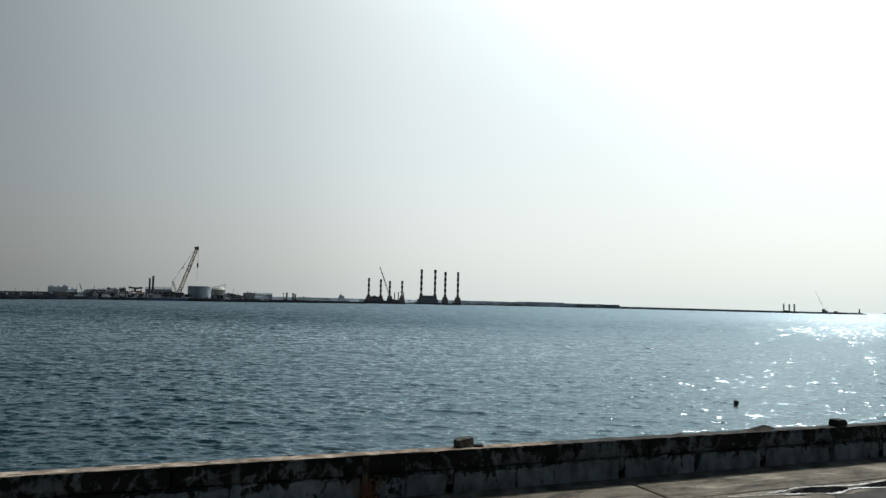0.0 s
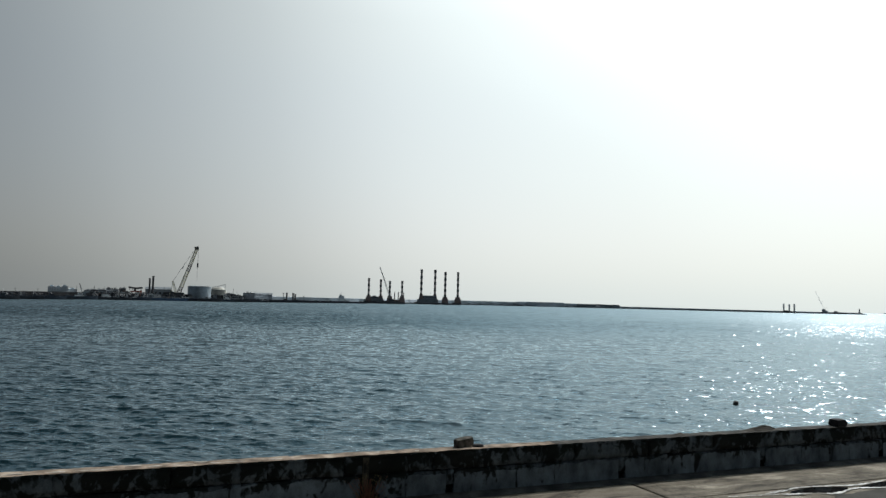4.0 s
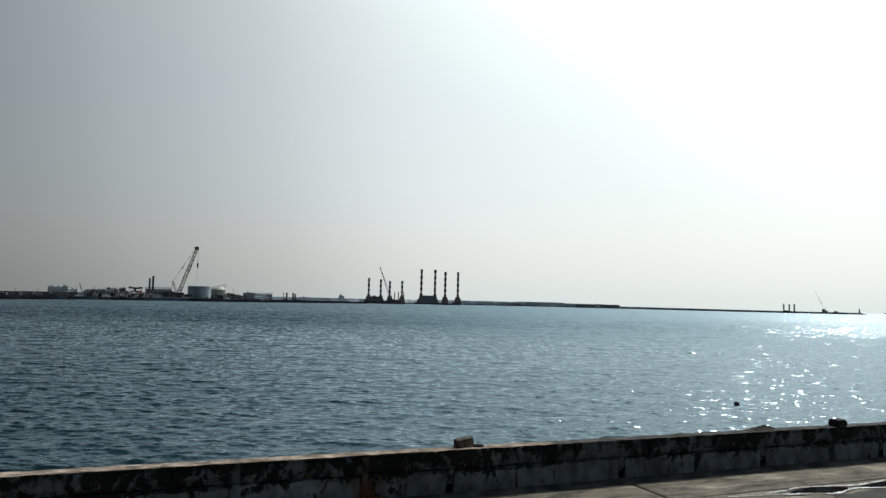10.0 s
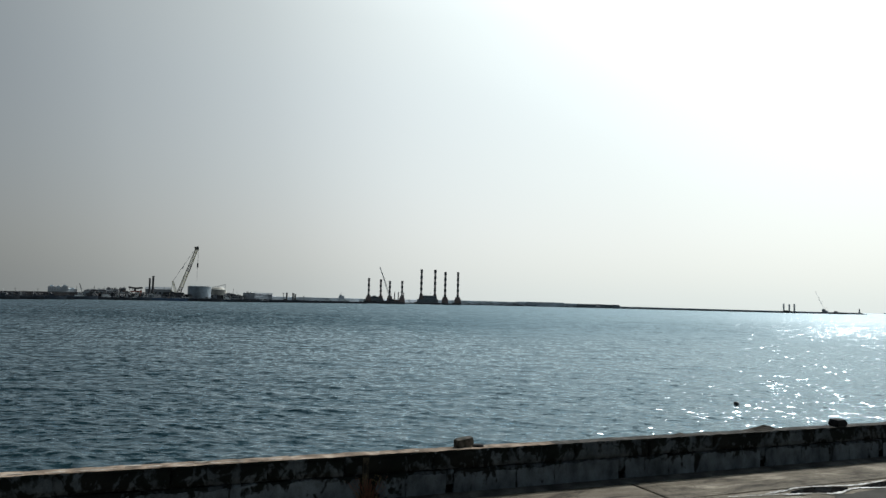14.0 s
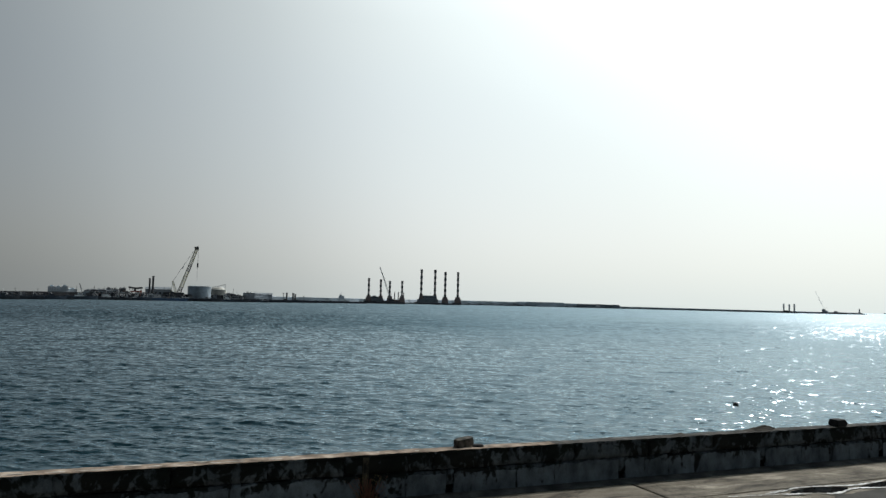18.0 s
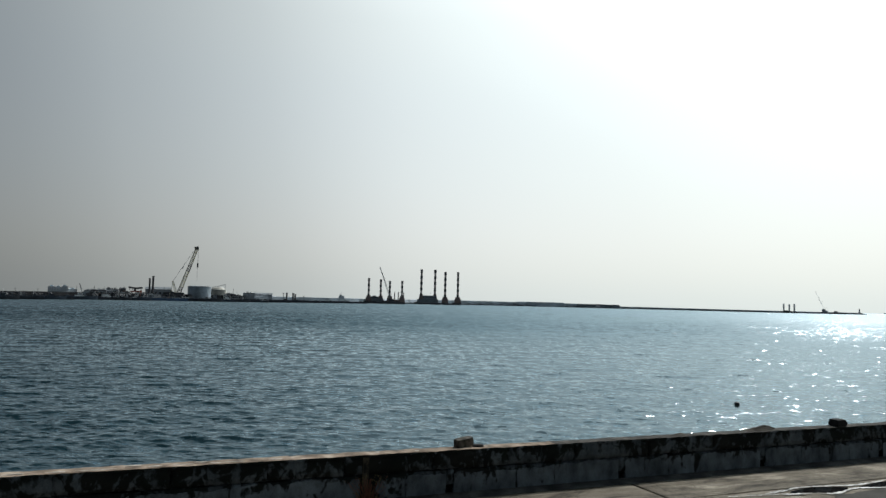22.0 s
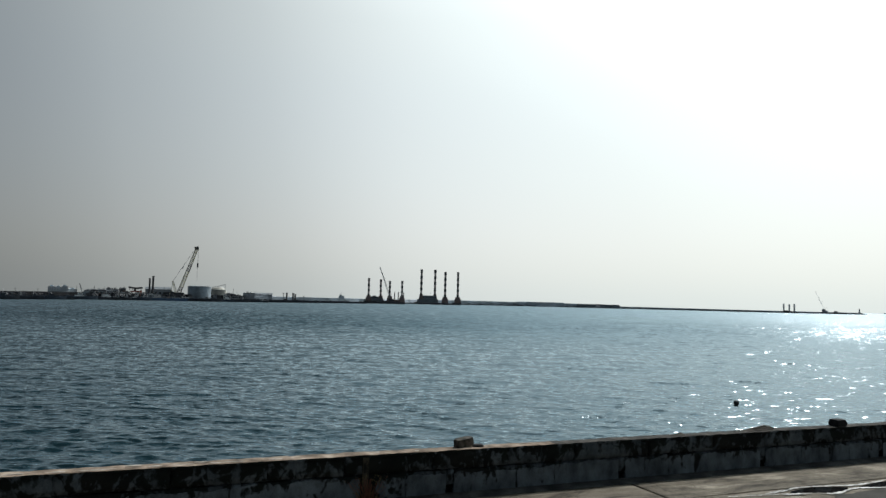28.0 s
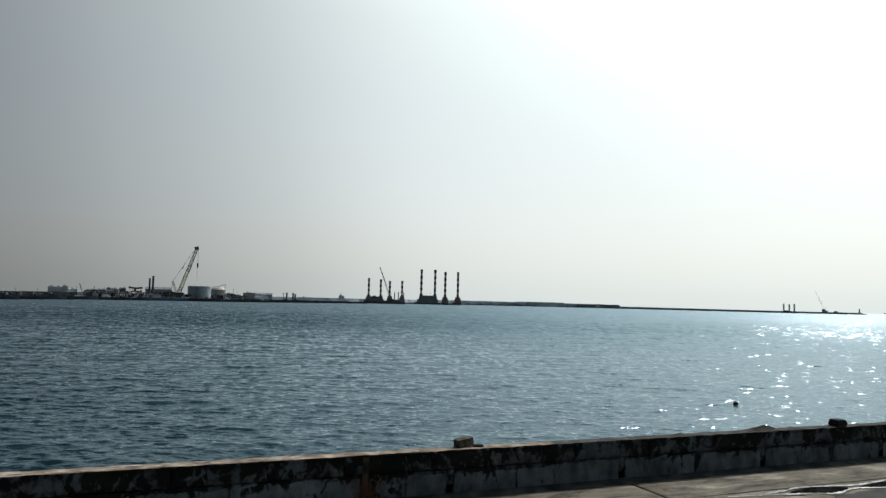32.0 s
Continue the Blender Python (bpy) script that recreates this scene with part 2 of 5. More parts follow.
def sea_material():
    m = bpy.data.materials.new("sea_water")
    m.use_nodes = True
    t = m.node_tree
    t.nodes.remove(t.nodes["Principled BSDF"])
    body, gloss = node(t, "ShaderNodeBsdfDiffuse", Color=(0.010, 0.027, 0.034, 1)), node(t, "ShaderNodeBsdfGlossy", Color=(0.775, 0.92, 1.0, 1), Roughness=0.085)
    fres, blend = node(t, "ShaderNodeFresnel", IOR=1.333), t.nodes.new("ShaderNodeMixShader")
    link(t, fres.outputs[0], blend.inputs[0])
    link(t, body.outputs[0], blend.inputs[1])
    link(t, gloss.outputs[0], blend.inputs[2])
    link(t, blend.outputs[0], t.nodes["Material Output"].inputs["Surface"])
    # slopes of the wind ripples: fine ones by the quay, longer and broader ones farther out
    co, geo = t.nodes.new("ShaderNodeTexCoord"), t.nodes.new("ShaderNodeNewGeometry")
    split = t.nodes.new("ShaderNodeSeparateXYZ")
    link(t, co.outputs["Object"], split.inputs[0])
    gust = node(t, "ShaderNodeTexNoise", Scale=0.03, Detail=3.0)
    link(t, co.outputs["Object"], gust.inputs["Vector"])

    def rise(a, b):
        v = math_node(t, "MULTIPLY_ADD", split.outputs["Y"], 1 / (b - a), True)
        v.node.inputs[2].default_value = -a / (b - a)
        return v

    def vec(op, a, b):
        n = t.nodes.new("ShaderNodeVectorMath")
        n.operation = op
        for k, v in enumerate((a, b)):
            if isinstance(v, tuple):
                n.inputs[k].default_value = v
            elif v is not None:
                link(t, v, n.inputs["Scale"] if op == "SCALE" and k == 1 else n.inputs[k])
        return n.outputs[0]

    total = None
    # across, away, detail, slope across, slope away, share and slope of steep facets, fade in from-to, fade out from-to
    for ax, ay, detail, gx, gy, share_steep, height, fin, fout in RIPPLES:
        warp = t.nodes.new("ShaderNodeMapping")
        warp.inputs["Scale"].default_value = (ax, ay, 1)
        warp.inputs["Rotation"].default_value = (0, 0, radians(8) if fin is None else 0)
        link(t, co.outputs["Object"], warp.inputs["Vector"])
        n = node(t, "ShaderNodeTexNoise", Scale=1.0, Detail=detail, Roughness=0.5)
        link(t, warp.outputs[0], n.inputs["Vector"])
        c = vec("SUBTRACT", n.outputs["Color"], (0.5, 0.5, 0.5))
        if fin:
            # a second train crossing the first
            lee = t.nodes.new("ShaderNodeMapping")
            lee.vector_type = "TEXTURE"
            lee.inputs["Scale"].default_value = (1 / ax, 1 / (ay * 1.3), 1)
            lee.inputs["Rotation"].default_value = (0, 0, radians(22))
            link(t, co.outputs["Object"], lee.inputs["Vector"])
            cross = node(t, "ShaderNodeTexNoise", Scale=1.0, Detail=detail, Roughness=0.5)
            link(t, lee.outputs[0], cross.inputs["Vector"])
            c = vec("ADD", vec("MULTIPLY", c, (0.6, 0.6, 0.6)), vec("MULTIPLY", vec("SUBTRACT", cross.outputs["Color"], (0.5, 0.5, 0.5)), (0.9, 0.9, 0.9)))
        g = vec("MULTIPLY", c, (gx, gy, 0))
        if share_steep:
            crests = n
            if fin:
                run = t.nodes.new("ShaderNodeMapping")
                run.vector_type = "TEXTURE"
                broad, long = 0.28, 0.9
                run.inputs["Scale"].default_value = (1 / (ax * broad), 1 / (ay * long), 1)
                run.inputs["Rotation"].default_value = (0, 0, radians(-24))
                link(t, co.outputs["Object"], run.inputs["Vector"])
                crests = node(t, "ShaderNodeTexNoise", Scale=1.0, Detail=detail, Roughness=0.5)
                link(t, run.outputs[0], crests.inputs["Vector"])
            tip = vec("SUBTRACT", crests.outputs["Color"], (0.5, 0.5, 0.5))
            hue = t.nodes.new("ShaderNodeSeparateXYZ")
            link(t, tip, hue.inputs[0])
            crest = t.nodes.new("ShaderNodeMapRange")
            crest.interpolation_type = "SMOOTHSTEP"
            crest.inputs["From Min"].default_value, crest.inputs["From Max"].default_value = share_steep
            link(t, crests.outputs["Fac"], crest.inputs["Value"])
            tall = math_node(t, "MULTIPLY_ADD", hue.outputs["Z"], 1.5)
            tall.node.inputs[2].default_value = 1.0
            face = vec("ADD", vec("SCALE", height, tall), vec("MULTIPLY", tip, (1.2, 0.6, 0)))
            g = vec("ADD", g, vec("SCALE", face, crest.outputs[0]))
        if fin:
            g = vec("SCALE", g, rise(*fin))
        if fout:
            g = vec("SCALE", g, math_node(t, "SUBTRACT", 1.0, rise(*fout)))
        total = g if total is None else vec("ADD", total, g)
    k = math_node(t, "MULTIPLY_ADD", gust.outputs[0], 0.6)
    k.node.inputs[2].default_value = 0.70
    total = vec("SCALE", total, k)
    # waves are steeper on the side towards which they run
    steep = math_node(t, "ADD", math_node(t, "MULTIPLY", rise(35, 170), 0.25), math_node(t, "MULTIPLY", rise(180, 600), -0.02))
    steep = math_node(t, "ADD", steep, 0.0)
    up = vec("ADD", vec("ADD", geo.outputs["Normal"], total), vec("SCALE", (-0.27, -0.96, 0), steep))
    up = vec("NORMALIZE", up, None)
    for n in (body, gloss, fres):
        link(t, up, n.inputs["Normal"])
    # far out the ripples are too small to tell apart: they read as a rougher sheet
    blur = math_node(t, "MULTIPLY_ADD", rise(30, 420), 0.13)
    blur.node.inputs[2].default_value = 0.105
    link(t, blur, gloss.inputs["Roughness"])
    return m


RIPPLES = ((6.0, 15.0, 2.0, 0.38, 0.60, None, None, None, (50, 110)), (2.4, 7.0, 1.0, 0.44, 0.80, None, None, None, (70, 150)),
           (2.1, 0.38, 1.0, 0.44, 0.39, (0.60, 0.68), (-0.26, -0.08, 0), (38, 80), (120, 200)), (1.9, 0.14, 1.0, 0.40, 0.38, (0.58, 0.66), (-0.22, -0.07, 0), (90, 170), (240, 360)),
           (1.6, 0.055, 1.0, 0.34, 0.34, (0.59, 0.67), (-0.20, -0.06, 0), (220, 330), (500, 750)), (1.4, 0.022, 1.0, 0.35, 0.35, (0.60, 0.69), (-0.2, -0.06, 0), (480, 750), None))
SEA = sea_material()
BLOCK = mould_material("mould_stained_concrete", (0.132, 0.157, 0.174), (0.042, 0.053, 0.060), -0.030, 0.085, 0.17)
MOULD = mould_material("black_mouldy_concrete", (0.095, 0.112, 0.124), (0.03, 0.036, 0.041), -0.075, 0.0)
COAT = mould_material("grey_render_coat", (0.172, 0.205, 0.230), (0.050, 0.061, 0.070), 0.105, 0.32, 0.3, 0.25)
STRIP = mould_material("olive_mortar_strip", (0.105, 0.095, 0.073), (0.035, 0.032, 0.025), 0.07, 0.0)
# core coloured near black to paint the shade inside the drain holes
CORE = material("hole_shade_core", (0.01, 0.01, 0.01), 0.95, scale=4, fine=40, bump=0.01, spec=0.15)
COPING = material("worn_coping_mortar", (0.27, 0.205, 0.155), 0.9, dark=(0.10, 0.076, 0.056), light=(0.55, 0.45, 0.36), scale=2.6, fine=45, bump=0.008, spread=(0.36, 0.72), per_object=0.15, space="World", spec=0.15)
COPING_DARK = material("dirty_coping_mortar", (0.052, 0.047, 0.041), 0.9, dark=(0.02, 0.019, 0.017), light=(0.13, 0.118, 0.103), scale=2.6, fine=45, bump=0.012, spread=(0.36, 0.72), per_object=0.2, space="World", spec=0.15)
PAVING = paving_material("sandy_concrete_paving")
WETPAVE = material("damp_concrete", (0.055, 0.052, 0.046), 0.85, scale=1.6, fine=25, bump=0.006, spec=0.08)
# dark tone for the wall's shadow on the paving
SHADE_STRIP = material("wall_shadow_tone", (0.030, 0.031, 0.031), 0.95, dark=(0.012, 0.012, 0.012), light=(0.062, 0.062, 0.060), scale=2.2, fine=30, bump=0.012, spec=0.1)
JOINT = material("dirt_joint", (0.025, 0.023, 0.02), 0.95, scale=4, fine=40)
PALE_RIM = material("pale_rim_tone", (0.33, 0.32, 0.295), 0.6, dark=(0.10, 0.09, 0.075), light=(0.62, 0.61, 0.59), spread=(0.40, 0.64), space="World", scale=7, fine=60, bump=0.004)
SCRAP = material("pale_mortar", (0.45, 0.39, 0.33), 0.8, scale=8, fine=60)
PUDDLE = material("puddle_water", (0.012, 0.012, 0.012), 0.03, scale=2, fine=8)
STONE = material("broken_concrete", (0.085, 0.075, 0.062), 0.9, dark=(0.025, 0.023, 0.02), light=(0.15, 0.137, 0.115), scale=8, fine=60, bump=0.01, spec=0.15)
DARKBLOCK = material("tarred_block", (0.014, 0.014, 0.015), 0.85, scale=8, fine=50, bump=0.008, spec=0.15)
RUBBLE = material("crumbled_mortar", (0.065, 0.057, 0.048), 0.95, scale=9, fine=60, bump=0.012, spec=0.15)
WEED_LEAF = material("olive_weed_leaf", (0.11, 0.085, 0.035), 0.8, scale=15, fine=60)
WEED = material("rusty_weed", (0.22, 0.085, 0.06), 0.9, scale=15, fine=60)
FLOAT = material("black_rubber", (0.015, 0.015, 0.016), 0.6, scale=6, fine=40)
QUAYWALL = material("far_quay_concrete", (0.015, 0.018, 0.023), 0.9, scale=0.08, fine=0.8, spec=0.0)
FOOT = material("dark_wet_footing", (0.03, 0.035, 0.04), 0.8, scale=0.08, fine=0.8, spec=0.0)
# concrete colour lifted to stand in for haze over the far breakwater
MOLE = material("breakwater_concrete", (0.50, 0.55, 0.60), 0.9, scale=0.05, fine=0.6, spec=0.0)
ROCK = material("armour_rock", (0.022, 0.023, 0.025), 0.95, scale=0.2, fine=1.5, spec=0.0)
LAND = material("harbour_ground", (0.020, 0.021, 0.022), 0.95, scale=0.05, fine=0.5, spec=0.0)
STEEL_DARK = material("dark_rusty_steel", (0.072, 0.073, 0.078), 0.7, scale=0.3, fine=2)
STEEL_RED = material("red_brown_paint", (0.19, 0.145, 0.135), 0.65, scale=0.3, fine=2)
STEEL_GREY = material("grey_painted_steel", (0.34, 0.36, 0.37), 0.6, scale=0.3, fine=2)
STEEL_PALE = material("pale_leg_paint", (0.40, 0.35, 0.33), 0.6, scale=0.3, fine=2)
BLACK = material("black_leg_paint", (0.06, 0.06, 0.064), 0.6, scale=0.3, fine=2)
LOADER_RED = material("loader_red_paint", (0.40, 0.13, 0.09), 0.6, scale=0.3, fine=2)
YELLOW = material("cream_crane_paint", (0.60, 0.56, 0.41), 0.55, scale=0.4, fine=2)
TANKBLUE = material("tank_pale_blue", (0.31, 0.37, 0.42), 0.55, scale=0.1, fine=1)
TANKCREAM = material("tank_cream", (0.50, 0.48, 0.42), 0.55, scale=0.1, fine=1)
SHED_PALE = material("pale_sheet_cladding", (0.50, 0.53, 0.56), 0.6, scale=0.1, fine=1.2)
BARGE = material("grey_barge_paint", (0.15, 0.17, 0.19), 0.6, scale=0.2, fine=1.5)
SHED = material("corrugated_cladding", (0.30, 0.33, 0.36), 0.6, scale=0.1, fine=1.2)
ROOF = material("shed_roof_sheet", (0.17, 0.185, 0.20), 0.5, scale=0.1, fine=1.2)
FLATS = material("flat_block_render", (0.60, 0.65, 0.69), 0.8, scale=0.05, fine=0.6)
HULL = material("dark_hull_paint", (0.022, 0.026, 0.034), 0.55, scale=0.3, fine=3)
HULL2 = material("blue_grey_hull_paint", (0.035, 0.048, 0.068), 0.55, scale=0.3, fine=3)
NAVY = material("blue_pontoon_paint", (0.035, 0.075, 0.14), 0.55, scale=0.3, fine=3)
CABIN = material("dull_cabin_paint", (0.22, 0.23, 0.24), 0.5, scale=0.4, fine=3)
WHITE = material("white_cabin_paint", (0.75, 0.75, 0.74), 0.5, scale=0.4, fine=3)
# pane colour drawn close to the wall's, painting in distance haze
PANE = material("hazy_window", (0.42, 0.45, 0.49), 0.3, scale=1, fine=4)
GLASSY = material("dark_window", (0.02, 0.025, 0.03), 0.2, scale=1, fine=4)


# ---- mesh helpers ----
def part(name, bm, mat, parent, label="", smooth=False):
    """Links a bmesh as one mesh object under a thing or a part."""
    me = bpy.data.meshes.new(name)
    bm.to_mesh(me)
    bm.free()
    if smooth:
        me.polygons.foreach_set("use_smooth", [True] * len(me.polygons))
    me.materials.append(mat)
    ob = new(name, me)
    if parent is not None:
        ob.parent = parent
    if label:
        tagged(ob, label)
    return ob


def share(name, me, parent, m):
    ob = new(name, me)
    ob.parent = parent
    ob.matrix_basis = m
    return ob


def thing(name, m, label, category, group="", kind=""):
    ob = new(name)
    ob.matrix_basis = m
    return tagged(ob, label, category, group, kind)


def box(bm, x0, x1, y0, y1, z0, z1, m=None, top=1.0):
    """A box between those bounds; top: how far its upper face is drawn in."""
    cx, cy = (x0 + x1) / 2, (y0 + y1) / 2
    co = []
    for z, k in ((z0, 1.0), (z1, top)):
        for x, y in ((x0, y0), (x1, y0), (x1, y1), (x0, y1)):
            co.append(Vector((cx + (x - cx) * k, cy + (y - cy) * k, z)))
    v = [bm.verts.new(m @ c if m else c) for c in co]
    for f in ((0, 3, 2, 1), (4, 5, 6, 7), (0, 1, 5, 4), (1, 2, 6, 5), (2, 3, 7, 6), (3, 0, 4, 7)):
        bm.faces.new([v[i] for i in f])
    return v


def boxed(*bounds, **kw):
    bm = bmesh.new()
    box(bm, *bounds, **kw)
    return bm


def tube(bm, a, b, r0, r1=None, seg=10, cap=True):
    """A round bar from a to b."""
    a, b = Vector(a), Vector(b)
    r1 = r0 if r1 is None else r1
    q = (b - a).to_track_quat("Z", "Y")
    rings = []
    for p, r in ((a, r0), (b, r1)):
        rings.append([bm.verts.new(p + q @ Vector((r * math.cos(6.28319 * i / seg), r * math.sin(6.28319 * i / seg), 0))) for i in range(seg)])
    for i in range(seg):
        j = (i + 1) % seg
        bm.faces.new((rings[0][i], rings[0][j], rings[1][j], rings[1][i]))
    if cap:
        bm.faces.new(rings[0][::-1])
        bm.faces.new(rings[1])


def tubed(*a, **kw):
    bm = bmesh.new()
    tube(bm, *a, **kw)
    return bm


def lathe(bm, rings, seg=24, centre=(0, 0, 0)):
    """A turned body from (radius, height) pairs, closed at both ends."""
    c = Vector(centre)
    rows = [[bm.verts.new(c + Vector((r * math.cos(6.28319 * i / seg), r * math.sin(6.28319 * i / seg), z))) for i in range(seg)] for r, z in rings]
    for lo, hi in zip(rows, rows[1:]):
        for i in range(seg):
            j = (i + 1) % seg
            bm.faces.new((lo[i], lo[j], hi[j], hi[i]))
    bm.faces.new(rows[0][::-1])
    bm.faces.new(rows[-1])


def lattice(bm, a, b, w0, w1, bays, bar):
    """A square lattice boom from a to b: four chords, and a zigzag on each side."""
    a, b = Vector(a), Vector(b)
    q = (b - a).to_track_quat("Z", "Y")

    def corner(k, i):
        s = k / bays
        w = (w0 + (w1 - w0) * s) / 2
        return a.lerp(b, s) + q @ Vector((w * (1, 1, -1, -1)[i], w * (1, -1, -1, 1)[i], 0))

    for i in range(4):
        tube(bm, corner(0, i), corner(bays, i), bar, bar, 5)
        for k in range(bays):
            j = (i + 1) % 4
            tube(bm, corner(k, i if k % 2 else j), corner(k + 1, j if k % 2 else i), bar * 0.6, bar * 0.6, 4, False)
            tube(bm, corner(k, i), corner(k, j), bar * 0.6, bar * 0.6, 4, False)


def lump(bm, centre, size, seed=0.0, sub=2, rough=0.25, flat=None):
    """A rough stone-like body."""
    made = bmesh.ops.create_icosphere(bm, subdivisions=sub, radius=1.0)["verts"]
    for v in made:
        p = v.co.copy()
        k = 1 + rough * noise.noise(p * 1.7 + Vector((seed, seed * 1.3, 5))) + rough * 0.5 * noise.noise(p * 4.1 + Vector((seed, 3, seed)))
        q = Vector((p.x * size[0], p.y * size[1], p.z * size[2])) * k
        if flat is not None:
            q.z = max(q.z, flat)
        v.co = q + Vector(centre)


def spot(bearing, dist, up=0.0, turn=0.0):
    """A pose on the sea's level at that bearing and distance; its x runs across, its y away from the quay."""
    b = radians(bearing)
    return pose(dist * math.tan(b), dist, WATER + up, 0, 0, -bearing + turn)


# ---- the sea: two sheets of waves that run through each other ----
def wave_rows():
    """Distances of the sheet's rows: close together by the quay, wider and wider farther out."""
    ys = [2.0]
    while ys[-1] < 4900:
        y = ys[-1]
        if y < 42:
            step = 0.09
        elif y < 250:
            step = 0.09 + (y - 42) * 0.0042
        else:
            step = 0.97 + (y - 250) * 0.021
        ys.append(y + step)
    return np.array(ys, dtype=np.float32)


def wave_sheet(seed, heading, parent, sink):
    """A choppy sheet of wind waves on a fan-shaped grid: sharp crests, broad troughs."""
    rng = np.random.default_rng(seed)
    ys = wave_rows()
    us = list(np.linspace(-0.70, 0.70, 531))
    side = 0.73
    while side < 9:
        us = [-side] + us + [side]
        side *= 1.22
    us = np.array(us, dtype=np.float32)
    Y = np.repeat(ys[:, None], len(us), 1)
    X = (Y + 30) * us[None, :]
    cell_y = np.gradient(ys)[:, None]
    cell_x = ((ys + 30) * 0.00264)[:, None] * np.where(abs(us) < 0.71, 1.0, 40.0)[None, :]
    Z, DX, DY = np.zeros_like(X), np.zeros_like(X), np.zeros_like(X)
    count = 84
    for k in range(count):
        lam = 0.30 * (WAVE_LONG / 0.30) ** (k / (count - 1))
        ang = radians(heading) + rng.normal(0, 0.46 - 0.16 * k / count)
        sx, sy = math.sin(ang), math.cos(ang)
        wave = 2 * math.pi / lam
        amp = WAVE_SLOPE * math.sqrt(2 / count) / wave * (1.0 if lam < 0.7 else max(0.7 / lam, 0.32))
        cell = np.maximum(cell_y * (0.35 + 0.65 * abs(sy)), cell_x * (0.35 + 0.65 * abs(sx)))
        fade = (np.clip((lam / cell - 2.4) / 2.4, 0, 1) * amp).astype(np.float32)
        ph = (wave * (sx * X + sy * Y) + rng.uniform(0, 6.28)).astype(np.float32)
        Z += fade * np.cos(ph)
        swing = fade * np.sin(ph)
        DX -= sx * swing
        DY -= sy * swing
    Z -= sink * np.clip((np.hypot(X, Y) - 260) / 400, 0, 1)
    X, Y = X + 0.7 * DX, Y + 0.7 * DY
    rows, cols = X.shape
    me = bpy.data.meshes.new("wave_sheet")
    n, f = rows * cols, (rows - 1) * (cols - 1)
    me.vertices.add(n)
    me.vertices.foreach_set("co", np.stack([X, Y, Z], -1).astype(np.float32).ravel())
    i = (np.arange(rows - 1)[:, None] * cols + np.arange(cols - 1)[None, :]).ravel()
    quads = np.stack([i, i + 1, i + cols + 1, i + cols], -1).astype(np.int32)
    me.loops.add(f * 4)
    me.loops.foreach_set("vertex_index", quads.ravel())
    me.polygons.add(f)
    me.polygons.foreach_set("loop_start", np.arange(f, dtype=np.int32) * 4)
    me.polygons.foreach_set("use_smooth", np.ones(f, dtype=bool))
    me.update(calc_edges=True)
    me.materials.append(SEA)
    ob = new("wave_sheet", me)
    ob.parent = parent
    return ob


WAVE_SLOPE, WAVE_LONG = 0.30, 6.0
water = thing("water", pose(0, 0, WATER), "wind-rippled grey-blue sea water glittering under the sun", "sea", kind="structure")
wave_a = wave_sheet(3, 192, water, 0.0)
wave_b = wave_sheet(8, 164, water, 0.25)
part("open_sea", boxed(-4900, 4900, -4900, 4900, -3.0, -0.4), SEA, water)

# ---- the quay and its sea wall ----
WALL = pose(0, 12.52, 0, 0, 0, 22.1)       # x along the wall, y seaward, z up
THICK, HIGH, MID = 0.27, 0.750, 0.415


def quay_ground():
    bm = bmesh.new()
    box(bm, -400, 400, -500, 0.9, -6.0, -0.07)
    ob = part("quay", bm, JOINT, None)
    ob.matrix_basis = WALL
    tagged(ob, "dark earth-filled quay under the concrete paving", "quay", kind="structure")
    bm = bmesh.new()
    box(bm, -400, 400, -500, -18.0, -0.065, -0.004)
    box(bm, -400, -39.4, -17.98, -0.02, -0.065, -0.004)
    box(bm, 39.9, 400, -17.98, -0.02, -0.065, -0.004)
    ob = part("yard", bm, PAVING, None)
    ob.matrix_basis = WALL
    tagged(ob, "sandy concrete yard behind the sea wall", "yard", kind="structure")


def slab_mesh(w, d, seed):
    """A cast paving slab with chipped, uneven edges."""
    bm = bmesh.new()
    nx, ny = max(4, int(w / 0.35)), max(3, int(d / 0.35))
    grid = []
    across = [0, 0.02] + [w * i / nx for i in range(1, nx)] + [w - 0.02, w]
    along = [0, 0.02] + [d * j / ny for j in range(1, ny)] + [d - 0.02, d]
    nx, ny = nx + 2, ny + 2
    for j in range(ny + 1):
        row = []
        for i in range(nx + 1):
            x, y = across[i], along[j]
            p = Vector((x * 1.1 + seed, y * 1.1, seed))
            jig = 0.012 * noise.noise(p * 3)
            if i in (0, nx):
                x += jig
            if j in (0, ny):
                y += jig
            z = 0.010 * noise.noise(p * 0.8) + 0.003 * noise.noise(p * 4) - (0.008 if i in (0, nx) or j in (0, ny) else 0)
            row.append(bm.verts.new((x, y, z)))
        grid.append(row)
    for j in range(ny):
        for i in range(nx):
            bm.faces.new((grid[j][i], grid[j][i + 1], grid[j + 1][i + 1], grid[j + 1][i]))
    rim = [grid[0][i] for i in range(nx + 1)] + [grid[j][nx] for j in range(1, ny + 1)] + [grid[ny][i] for i in range(nx - 1, -1, -1)] + [grid[j][0] for j in range(ny - 1, 0, -1)]
    low = [bm.verts.new((v.co.x, v.co.y, -0.066)) for v in rim]
    for a in range(len(rim)):
        b = (a + 1) % len(rim)
        bm.faces.new((rim[b], rim[a], low[a], low[b]))
    me = bpy.data.meshes.new("paving_slab")
    bm.to_mesh(me)
    bm.free()
    me.materials.append(PAVING)
    me.polygons.foreach_set("use_smooth", [True] * len(me.polygons))
    return me


